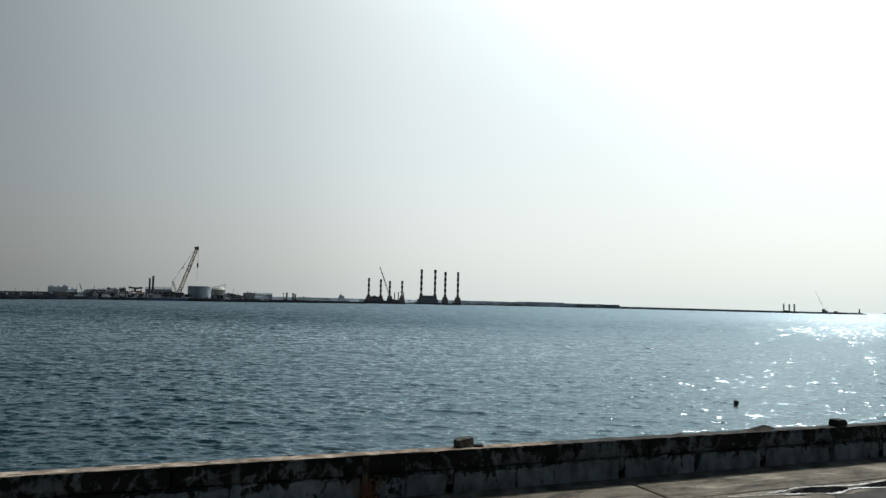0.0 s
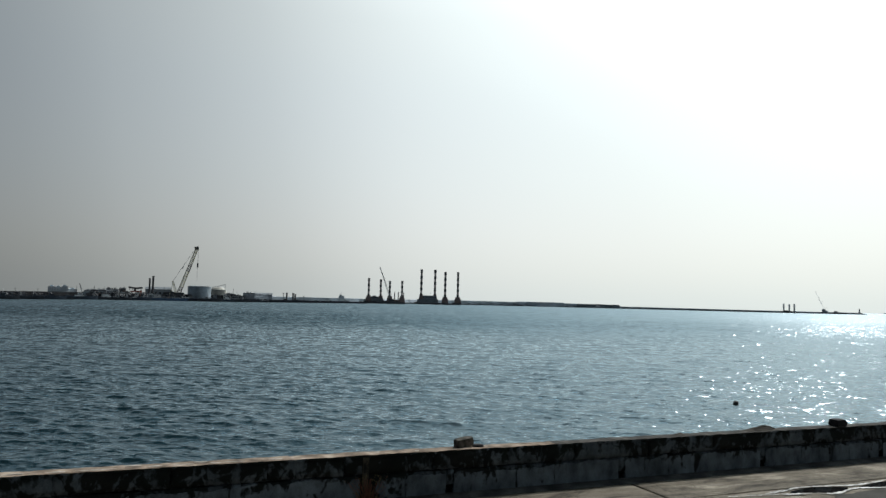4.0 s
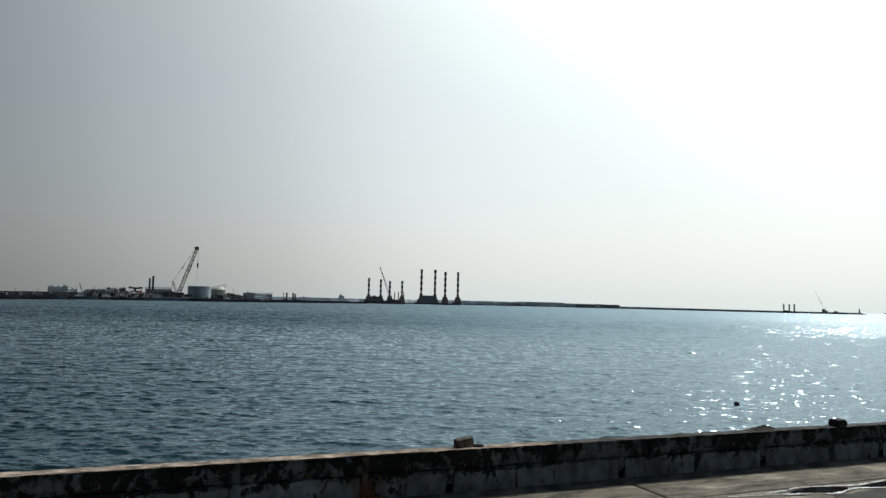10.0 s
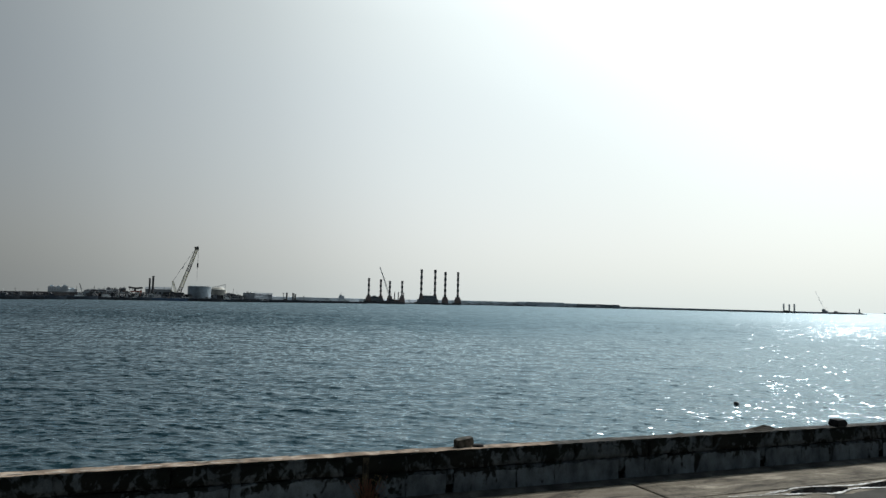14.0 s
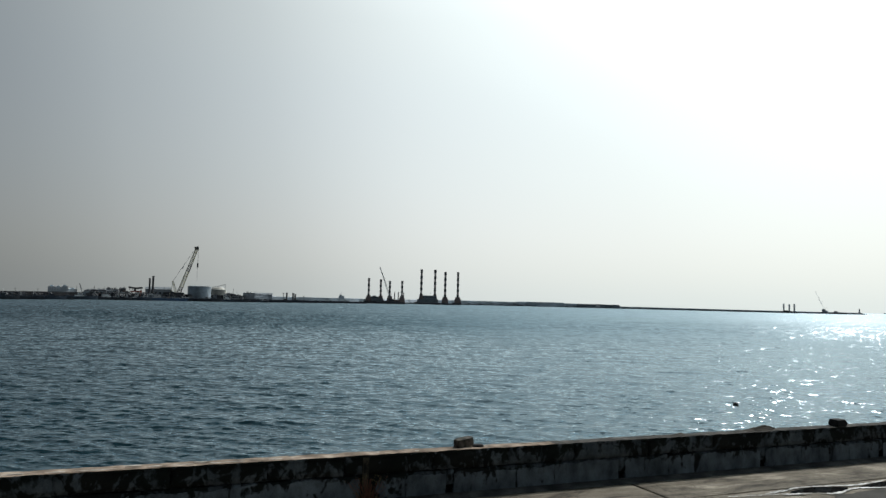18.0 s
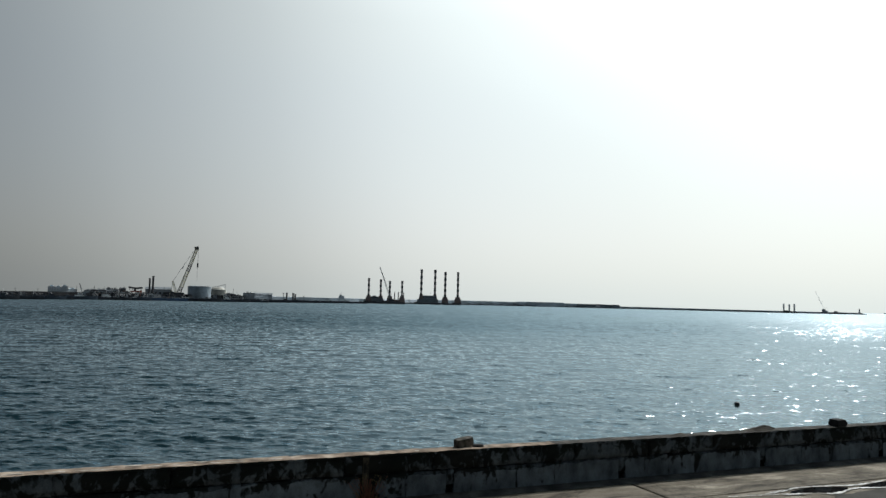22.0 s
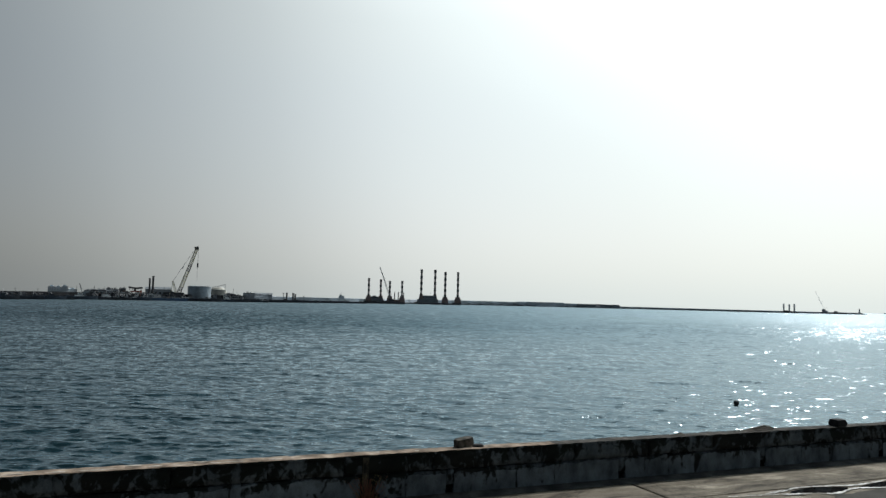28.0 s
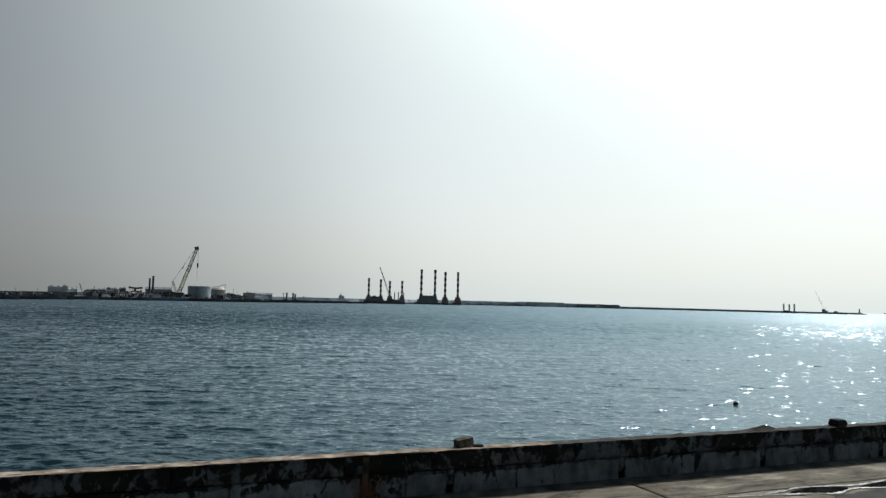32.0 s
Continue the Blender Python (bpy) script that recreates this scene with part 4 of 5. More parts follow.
ribbon("breakwater", MAIN, lambda s: ((-9, -2), (-4, 1.2), (-2.2, 1.9), (-2, crown(0.21 + 0.79 * s)), (1.5, crown(0.21 + 0.79 * s) + 0.1), (1.6, 2.4), (9, -2)), MOLE, "long grey concrete breakwater running out to sea", "breakwater", 0.5)
ribbon("breakwater_footing", MOLE_LINE, lambda s: ((-13, -2), (-12, 1.5), (-4, 2.0), (-3.9, -2)), FOOT, "dark wet footing along the breakwater", "breakwater", 0.7)


def armour():
    """Rock armour along the foot of the breakwater."""
    bm = bmesh.new()
    rng = random.Random(11)
    for i, p in enumerate(MOLE_LINE):
        if p.y < 900:
            continue
        for k in range(3):
            t = (MOLE_LINE[min(i + 1, len(MOLE_LINE) - 1)] - p)
            if t.length == 0:
                continue
            q = p + t * rng.random()
            s = t.normalized()
            o = rng.uniform(-9, -3.5)
            r = rng.uniform(1.2, 2.6)
            lump(bm, (q.x - s.y * o, q.y + s.x * o, WATER + 0.4 + (o + 9) * 0.3), (r * 1.3, r, r * 0.8), rng.uniform(0, 50), 1, 0.4)
    ob = part("rock_armour", bm, ROCK, None)
    tagged(ob, "dark rock armour at the foot of the breakwater", "rocks", kind="stuff")


armour()
LAND_LINE = smooth_line([(-35.60, 520), (-31.83, 600), (-26.28, 760), (-19.74, 930), (-13.47, 1040)], 25)
ribbon("harbour_land", LAND_LINE, lambda s: ((-40, -2), (-40, 2.4), (420, 2.4), (420, -2)), LAND, "flat harbour ground behind the quay", "ground", 0.5)
GROUND = 2.40


def striped_leg(parent, x, y, z0, z1, r, bands, dark_first=True):
    """A tubular jack-up leg with a pale core and dark bands, and a cap."""
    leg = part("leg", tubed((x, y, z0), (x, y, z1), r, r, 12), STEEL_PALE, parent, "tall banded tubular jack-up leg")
    n = bands * 2 + 1
    for k in range(0, n, 2):
        a, b = z0 + (z1 - z0) * k / n, z0 + (z1 - z0) * (k + 1) / n
        part("band", tubed((x, y, a), (x, y, b), r * 1.12, r * 1.12, 12), BLACK, leg, "black painted band")
    part("leg_cap", tubed((x, y, z1 - 0.4), (x, y, z1 + 0.9), r * 1.3, r * 1.1, 12), STEEL_DARK, leg)
    return leg


def jack_house(parent, x, y, w, z0, z1):
    bm = bmesh.new()
    box(bm, x - w / 2, x + w / 2, y - w / 2, y + w / 2, z0, z1, None, 0.86)
    box(bm, x - w * 0.36, x + w * 0.36, y - w * 0.36, y + w * 0.36, z1, z1 + w * 0.28)
    return part("jack_house", bm, STEEL_RED, parent, "rusty red jacking house")


def hull(parent, x0, x1, y0, y1, z0, z1, mat=STEEL_DARK, label="dark steel pontoon hull"):
    bm = bmesh.new()
    v = box(bm, x0, x1, y0, y1, z0, z1)
    for i in (0, 3):
        v[i].co.x += (z1 - z0) * 0.8
    for i in (1, 2):
        v[i].co.x -= (z1 - z0) * 0.8
    h = part("hull", bm, mat, parent, label)
    bm = bmesh.new()
    n = 14
    for i in range(n + 1):
        x = x0 + (x1 - x0) * i / n
        tube(bm, (x, y0 + 0.3, z1), (x, y0 + 0.3, z1 + 1.1), 0.06, 0.06, 4, False)
    tube(bm, (x0, y0 + 0.3, z1 + 1.1), (x1, y0 + 0.3, z1 + 1.1), 0.06, 0.06, 4, False)
    part("railing", bm, STEEL_GREY, h)
    return h


def rig_a():
    d = 1130
    rig = thing("jackup_barge", spot(-4.61, 1130), "rusty four-legged jack-up barge with banded legs and a crane", "barge", "jack-up barges")
    hull(rig, -34.22, 34.22, -9, 16, -1.0, 2.8)
    k = 0.90
    for x, top, y in ((-28, 43.5, 0), (-7, 42, 8), (9, 39.5, 0), (31, 40.5, 8)):
        jack_house(rig, x * k, y, 10.5 * k, 2.8, 11.0 * k)
        striped_leg(rig, x * k, y, 3.0, top * k, 1.75 * k, 4)
    # deck house between the port legs
    bm = bmesh.new()
    box(bm, -32 * k, -3 * k, 1, 12, 2.8, 9.6 * k)
    box(bm, -24 * k, -11 * k, 1.5, 10, 9.6 * k, 12.4 * k)
    box(bm, -21 * k, -15 * k, 2, 8, 12.4 * k, 14.0 * k)
    house = part("deck_house", bm, BARGE, rig, "dark grey deck house")
    bm = bmesh.new()
    box(bm, 3 * k, 34 * k, 2, 10, 2.8, 6.2 * k)
    box(bm, 13 * k, 27 * k, 2.5, 9, 6.2 * k, 7.6 * k)
    part("deck_store", bm, STEEL_RED, rig, "dull red deck store")
    for i in range(5):
        part("window", boxed((-22.5 + i * 2.2) * k, (-21.3 + i * 2.2) * k, 1.4, 1.49, 10.2 * k, 11.6 * k), GLASSY, house)
    for x, top in ((18, 21), (24.5, 21.5), (34, 20)):
        bm = bmesh.new()
        tube(bm, (x * k, 5, 2.8), (x * k, 5, top * k), 0.9 * k, 0.8 * k, 10)
        part("pile", bm, STEEL_DARK, rig, "dark steel pile")
    base = part("crane_cab", boxed(8 * k, 17 * k, -6, 0, 2.8, 8.5 * k), STEEL_DARK, rig, "dark crane house")
    bm = bmesh.new()
    lattice(bm, (11.5 * k, -3, 6.5 * k), (-9.5 * k, -3, 64.5 * k), 2.6 * k, 1.2 * k, 16, 0.24)
    part("boom", bm, STEEL_GREY, rig, "grey lattice crane boom")
    bm = bmesh.new()
    tube(bm, (16 * k, -3, 8 * k), (-9 * k, -3, 64 * k), 0.09, 0.09, 4, False)
    part("stay_cable", bm, STEEL_DARK, rig)
    rng = random.Random(3)
    for i in range(14):
        x = rng.uniform(-36, 34) * k
        part("deck_gear", boxed(x, x + rng.uniform(1, 4), -7, -4, 2.8, 2.8 + rng.uniform(0.8, 2.5)), STEEL_DARK, rig, "dark deck gear")


def rig_b():
    rig = thing("jackup_barge", spot(-0.29, 1300), "rusty jack-up barge on four very tall banded legs", "barge", "jack-up barges")
    k = 1.04
    hull(rig, -42 * k, 42 * k, -9, 16, -1.0, 2.6)
    # high superstructure round the port pair of legs
    bm = bmesh.new()
    box(bm, -37 * k, 0 * k, -4, 12, 2.6, 9.0 * k)
    box(bm, -32 * k, -2 * k, -2, 10, 9.0 * k, 15.5 * k, None, 0.96)
    sup = part("superstructure", bm, BARGE, rig, "dark grey stepped superstructure")
    for i in range(7):
        part("window", boxed((-30 + i * 4) * k, (-28.2 + i * 4) * k, -2.2, -2.0, 11.2 * k, 12.8 * k), GLASSY, sup)
    part("mast", tubed((-14 * k, 4, 15 * k), (-14 * k, 4, 22 * k), 0.25, 0.12, 6), STEEL_GREY, rig)
    for x, top, y in ((-30, 60.5, 0), (-6, 60.5, 6)):
        jack_house(rig, x * k, y, 8 * k, 9.0 * k, 15.0 * k)
        striped_leg(rig, x * k, y, 3.0, top * k, 1.9 * k, 5)
    for x, top, y in ((12, 57, 0), (34.5, 57, 6)):
        jack_house(rig, x * k, y, 12 * k, 2.6, 10.5 * k)
        striped_leg(rig, x * k, y, 3.0, top * k, 1.9 * k, 5)
    rng = random.Random(4)
    for i in range(10):
        x = rng.uniform(0, 40) * k
        part("deck_gear", boxed(x, x + rng.uniform(1, 4), -7, -4, 2.6, 2.6 + rng.uniform(0.8, 2.2)), STEEL_DARK, rig, "dark deck gear")


def lattice_crane():
    """The big crawler crane on the quay: tracks, house, back mast, boom, stays, hoist rope and block."""
    d = 775
    crane = thing("crawler_crane", spot(-20.22, 775, 2.5), "tall cream and dark crawler crane with a lattice boom", "crane")
    k = 0.62
    for y in (-3.5, 3.5):
        bm = bmesh.new()
        box(bm, -9 * k, 6 * k, y - 0.9, y + 0.9, 0.2, 2.0)
        for x in (-9 * k, 6 * k):
            tube(bm, (x, y - 0.9, 1.1), (x, y + 0.9, 1.1), 0.95, 0.95, 12)
        part("crawler_track", bm, BLACK, crane)
    bm = bmesh.new()
    box(bm, -14 * k, 5 * k, -2.6, 2.6, 2.2, 5.6)
    box(bm, -16 * k, -10 * k, -2.8, 2.8, 2.6, 6.4)
    part("machine_house", bm, STEEL_DARK, crane, "dark machine house")
    part("counterweight", boxed(-17.5 * k, -16.1 * k, -2.4, 2.4, 2.4, 5.2), YELLOW, crane, "cream counterweight")
    part("cab", boxed(3.5 * k, 7 * k, -3.8, -2.4, 2.6, 5.4), GLASSY, crane, "dark glazed cab")
    tip = Vector((24.8 * k, 0, 88.5 * k))
    foot = Vector((-3 * k, 0, 3.4))
    bm = bmesh.new()
    bm.free()
    for i in range(6):
        bm = bmesh.new()
        w0, w1 = (6.0 - 1.9 * i / 6) * k, (6.0 - 1.9 * (i + 1) / 6) * k
        lattice(bm, foot.lerp(tip, i / 6), foot.lerp(tip, (i + 1) / 6), w0, w1, 3, 0.42)
        part("boom_section", bm, STEEL_DARK if i in (0, 3) else YELLOW, crane, "dark lattice section" if i in (0, 3) else "cream lattice section")
    bm = bmesh.new()
    box(bm, -4.2 * k, 2.6 * k, -1.2, 1.2, -1.6, 1.9)
    head = part("boom_head", bm, STEEL_DARK, crane, "dark boom head")
    head.matrix_basis = pose(*tip, 0, -14, 0)
    mast = Vector((-12.7 * k, 0, 29 * k))
    bm = bmesh.new()
    lattice(bm, (-6 * k, 0, 4.0), mast, 3.4 * k, 2.2 * k, 6, 0.24)
    part("back_mast", bm, YELLOW, crane, "cream back mast")
    bm = bmesh.new()
    for y in (-1.2, 1.2):
        tube(bm, (-15 * k, y, 5), mast + Vector((0, y * 0.4, 0)), 0.30, 0.30, 5, False)
    part("mast_stay", bm, YELLOW, crane)
    bm = bmesh.new()
    for y in (-0.9, 0.9):
        tube(bm, mast + Vector((0, y, 0)), tip + Vector((-1.5, y, 0)), 0.16, 0.16, 5, False)
    tube(bm, tip.lerp(mast, 0.62) + Vector((0, 0, -0.4)), tip.lerp(mast, 0.55) + Vector((0, 0, -0.4)), 0.35, 0.35, 6)
    part("pendant", bm, STEEL_GREY, crane)
    hook = Vector((27.0 * k, 0, 0))
    bm = bmesh.new()
    for y in (-0.4, 0.4):
        tube(bm, (hook.x, y, 88 * k), (hook.x, y, 63 * k), 0.13, 0.13, 4, False)
    part("hoist_rope", bm, STEEL_DARK, crane)
    bm = bmesh.new()
    lathe(bm, [(0.4, 54 * k), (0.9, 55.5 * k), (0.9, 61 * k), (0.4, 63 * k)], 10, (hook.x, 0, 0))
    part("hook_block", bm, STEEL_DARK, crane, "dark hook block")
    part("sling", tubed((hook.x, 0, 54 * k), (hook.x, 0, 30 * k), 0.12, 0.12, 5), STEEL_GREY, crane)


def storage_tank(m, r, h, mat, label, dome=0.0):
    tank = thing("storage_tank", m, label, "tank", "storage tanks")
    bm = bmesh.new()
    lathe(bm, [(r, 0), (r, h)], 36)
    part("shell", bm, mat, tank)
    bm = bmesh.new()
    lathe(bm, [(r * 1.015, h - 0.5), (r * 1.015, h + 0.15)], 36)
    part("top_rim", bm, STEEL_GREY, tank, "dark rim round the roof")
    bm = bmesh.new()
    lathe(bm, [(r, h + 0.02), (r * 0.8, h + max(0.4, dome * 0.45)), (r * 0.45, h + max(0.6, dome * 0.85)), (r * 0.05, h + max(0.7, dome))], 36)
    part("roof", bm, mat, tank)
    bm = bmesh.new()
    for i in range(16):
        a0, a1 = 0.3 + i * 0.09, 0.3 + (i + 1) * 0.09
        tube(bm, (1.03 * r * math.cos(a0), 1.03 * r * math.sin(a0), h * i / 16), (1.03 * r * math.cos(a1), 1.03 * r * math.sin(a1), h * (i + 1) / 16), 0.3, 0.3, 4, False)
    part("stair", bm, STEEL_GREY, tank)
    return tank


def shed(m, w, d, h, label, mat=SHED, roof="gable", bays=4, name="shed", doors=True):
    s = thing(name, m, label, "building", "harbour buildings")
    bm = bmesh.new()
    box(bm, -w / 2, w / 2, 0, d, 0, h)
    wall = part("wall", bm, mat, s)
    bm = bmesh.new()
    if roof == "gable":
        rise = h * 0.28
        pts = [(-w / 2 - 0.5, h - 0.05), (0, h + rise), (w / 2 + 0.5, h - 0.05)]
        a = [bm.verts.new((x, -0.5, z)) for x, z in pts]
        b = [bm.verts.new((x, d + 0.5, z)) for x, z in pts]
        bm.faces.new(a)
        bm.faces.new(b[::-1])
        bm.faces.new((a[1], a[0], b[0], b[1]))
        bm.faces.new((a[2], a[1], b[1], b[2]))
        bm.faces.new((a[0], a[2], b[2], b[0]))
    elif roof == "long":
        rise = h * 0.3
        pts = [(-0.5, h - 0.05), (d / 2, h + rise), (d + 0.5, h - 0.05)]
        a = [bm.verts.new((-w / 2 - 0.5, y, z)) for y, z in pts]
        b = [bm.verts.new((w / 2 + 0.5, y, z)) for y, z in pts]
        bm.faces.new(a[::-1])
        bm.faces.new(b)
        bm.faces.new((a[0], a[1], b[1], b[0]))
        bm.faces.new((a[1], a[2], b[2], b[1]))
        bm.faces.new((a[2], a[0], b[0], b[2]))
    else:
        box(bm, -w / 2 - 0.3, w / 2 + 0.3, -0.3, d + 0.3, h, h + 0.6)
    part("roof", bm, ROOF, s)
    if roof == "flat":
        rng = random.Random(int(w * 10 + h * 7))
        for i in range(5):
            x, u = rng.uniform(-w * 0.45, w * 0.4), rng.uniform(0.6, 1.6)
            part("roof_unit", boxed(x, x + u, 1.0, 2.4, h + 0.6, h + 0.6 + rng.uniform(0.5, 1.6)), rng.choice((STEEL_GREY, STEEL_DARK, WHITE)), s)
        for i in range(3):
            x = rng.uniform(-w * 0.45, w * 0.3)
            part("awning", boxed(x, x + rng.uniform(1.2, 2.6), -1.8, -0.14, h * 0.55, h * 0.55 + 0.5), rng.choice((SHED_PALE, HULL, WHITE)), s)
        part("roof_mast", tubed((w * 0.2, 2, h + 0.5), (w * 0.2, 2, h + rng.uniform(2.5, 4.5)), 0.1, 0.06, 5), STEEL_DARK, s)
    if doors:
        for i in range(bays):
            x = -w / 2 + w * (i + 0.5) / bays
            part("door", boxed(x - w / bays * 0.28, x + w / bays * 0.28, -0.12, -0.02, 0, h * 0.62), GLASSY, s)
    return s


def flats(m, w, d, h, floors, bays, label):
    s = thing("tower_block", m, label, "building", "tower blocks")
    wall = part("wall", boxed(-w / 2, w / 2, 0, d, 0, h), FLATS, s)
    bm = bmesh.new()
    box(bm, -w / 2 - 0.2, w / 2 + 0.2, -0.2, d + 0.2, h, h + 0.8)
    box(bm, -w * 0.3, w * 0.2, d * 0.3, d * 0.7, h + 0.8, h + 3.2, None, 0.9)
    part("roof", bm, FLATS, s)
    for f in range(floors):
        for b in range(bays):
            x = -w / 2 + w * (b + 0.5) / bays
            z = h * (f + 0.35) / floors
            part("window", boxed(x - w / bays * 0.25, x + w / bays * 0.25, -0.1, -0.02, z, z + h / floors * 0.5), PANE, s)
    return s


def chimney(m, r, h, label):
    c = thing("chimney_stack", m, label, "chimney", "chimney stacks")
    bm = bmesh.new()
    lathe(bm, [(r * 1.25, 0), (r * 1.1, h * 0.25), (r, h)], 14)
    part("shaft", bm, STEEL_DARK, c)
    for z in (0.55, 0.8, 0.985):
        bm = bmesh.new()
        lathe(bm, [(r * 1.16, h * z - 0.5), (r * 1.16, h * z + 0.5)], 14)
        part("ring", bm, STEEL_DARK, c)
    return c


def boat(m, length, hull_mat, label, cabin=0.4, tall=1.0, seed=0):
    """A harbour fishing boat: lofted hull, deck, cabin with windows, mast, rails."""
    b = thing("fishing_boat", m, label, "boat", "moored boats")
    bm = bmesh.new()
    n, rows = 12, []
    for i in range(n + 1):
        s = i / n
        x = length * (s - 0.5)
        beam = length * 0.15 * min(1.0, (1.02 - s) * 3.2) ** 0.6 * (0.86 + 0.14 * min(1, s * 5))
        sheer = length * (0.10 + 0.06 * s ** 2.2 + 0.02 * (1 - s) ** 2)
        rows.append([bm.verts.new(p) for p in ((x, -beam, sheer), (x, -beam * 0.86, 0.0), (x, 0, -0.6), (x, beam * 0.86, 0.0), (x, beam, sheer))])
    for a, c in zip(rows, rows[1:]):
        for k in range(4):
            bm.faces.new((a[k], c[k], c[k + 1], a[k + 1]))
        bm.faces.new((a[4], c[4], c[0], a[0]))
    bm.faces.new(rows[0])
    bm.faces.new(rows[-1][::-1])
    bmesh.ops.recalc_face_normals(bm, faces=bm.faces[:])
    part("hull", bm, hull_mat, b)
    L = length
    bm = bmesh.new()
    x0 = -L * 0.32
    box(bm, x0, x0 + L * cabin * 0.8, -L * 0.08, L * 0.08, L * 0.09, L * 0.165 * tall)
    box(bm, x0 + L * 0.1, x0 + L * cabin * 0.7, -L * 0.07, L * 0.07, L * 0.165 * tall, L * 0.235 * tall, None, 0.9)
    cab = part("cabin", bm, WHITE if seed in (4, 5, 7, 9, 11) else HULL2 if seed < 4 else CABIN, b, "painted wheelhouse")
    for i in range(3):
        x = x0 + L * (0.13 + 0.07 * i)
        part("window", boxed(x, x + L * 0.045, -L * 0.074, -L * 0.062, L * 0.18 * tall, L * 0.215 * tall), GLASSY, cab)
    part("mast", tubed((x0 + L * 0.2, 0, L * 0.2), (x0 + L * 0.2, 0, L * 0.46 * tall), L * 0.008, L * 0.004, 6), STEEL_GREY, b)
    bm = bmesh.new()
    tube(bm, (L * 0.2, 0, L * 0.1), (L * 0.2, 0, L * 0.34), L * 0.007, L * 0.005, 6)
    tube(bm, (L * 0.2, 0, L * 0.17), (L * 0.44, 0, L * 0.30), L * 0.005, L * 0.004, 6)
    part("derrick", bm, STEEL_DARK, b)
    return b


def excavator(m, reach, turn, mat, label):
    """A tracked excavator: two tracks, a house with a cab, a bent boom, a stick and a bucket."""
    s = thing("excavator", m @ pose(0, 0, 0, 0, 0, turn), label, "excavator", "excavators")
    for y in (-1.5, 0.9):
        bm = bmesh.new()
        for x in (-1.8, 1.8):
            tube(bm, (x, y, 0.5), (x, y + 0.6, 0.5), 0.5, 0.5, 10)
        box(bm, -1.8, 1.8, y, y + 0.6, 0.03, 0.97)
        part("track", bm, HULL, s)
    house = part("house", boxed(-2.6, 1.4, -1.4, 1.4, 1.1, 2.7), mat, s)
    cab = part("cab", boxed(0.2, 1.7, -1.4, -0.3, 1.8, 3.5), mat, s)
    part("window", boxed(0.5, 1.5, -1.46, -1.40, 2.5, 3.3), GLASSY, cab)
    part("counterweight", boxed(-3.2, -2.6, -1.3, 1.3, 1.1, 2.5), HULL, house)
    knee, tip = Vector((reach * 0.5, 0.3, 5.6)), Vector((reach, 0.3, 3.9))
    bm = bmesh.new()
    tube(bm, (1.2, 0.3, 2.0), knee, 0.42, 0.36, 6)
    part("boom", bm, mat, s)
    part("stick", tubed(knee, tip, 0.34, 0.24, 6), mat, s)
    bm = bmesh.new()
    box(bm, tip.x - 0.7, tip.x + 0.5, -0.4, 1.0, tip.z - 1.3, tip.z - 0.1, None, 0.6)
    part("bucket", bm, HULL, s)


def scrap_heap(m, w, h, seed):
    """A dark jumble of plates, pipes and bent bars."""
    rng = random.Random(seed)
    s = thing("scrap_heap", m, "dark jumbled heap of scrap steel on the quay", "scrap", "scrap heaps")
    bm = bmesh.new()
    lump(bm, (0, 0, h * 0.25), (w * 0.5, 2.0, h * 0.6), seed, 3, 0.5, flat=0.0)
    part("plates", bm, HULL, s)
    for k in range(5):
        x = rng.uniform(-0.45, 0.45) * w
        part("pipe", tubed((x, -1.2, 0.2), (x + rng.uniform(-2.5, 2.5), 0.5, h * rng.uniform(0.7, 1.25)), 0.24, 0.24, 6), STEEL_DARK, s)
    x = rng.uniform(-0.3, 0.2) * w
    part("sheet", boxed(x, x + 1.6, -2.4, -2.2, 0, h * 0.5), WHITE, s, "pale loose sheet")


def work_pontoon():
    """A long low blue pontoon with bollards, a winch, a deck hut and drums."""
    s = thing("work_pontoon", spot(-21.15, 640), "long low blue working pontoon moored below the crane", "pontoon")
    hull(s, -19, 19, -5, 5, -0.6, 2.3, NAVY, "blue painted pontoon hull")
    hut = part("deck_hut", boxed(-15.5, -10.5, -2, 2, 2.3, 4.9), CABIN, s)
    part("window", boxed(-14.4, -12.2, -2.08, -2.0, 3.4, 4.3), GLASSY, hut)
    for x in (-17.5, -6, 4, 12.5, 17.5):
        part("bollard", tubed((x, -4.2, 2.3), (x, -4.2, 3.1), 0.3, 0.36, 8), HULL, s)
    for x, r in ((-3.5, 0.9), (8.2, 1.1)):
        part("drum", tubed((x, -1.2, 2.3 + r), (x, 1.2, 2.3 + r), r, r, 14), STEEL_DARK, s)
    part("winch", boxed(0.6, 3.0, -1.5, 1.5, 2.3, 3.9, top=0.8), STEEL_RED, s)
    for x in (-18.6, 0, 18.6):
        part("rail_post", tubed((x, 4.6, 2.3), (x, 4.6, 3.5), 0.09, 0.09, 5), STEEL_GREY, s)
    part("rail", tubed((-18.6, 4.6, 3.5), (18.6, 4.6, 3.5), 0.08, 0.08, 5), STEEL_GREY, s)


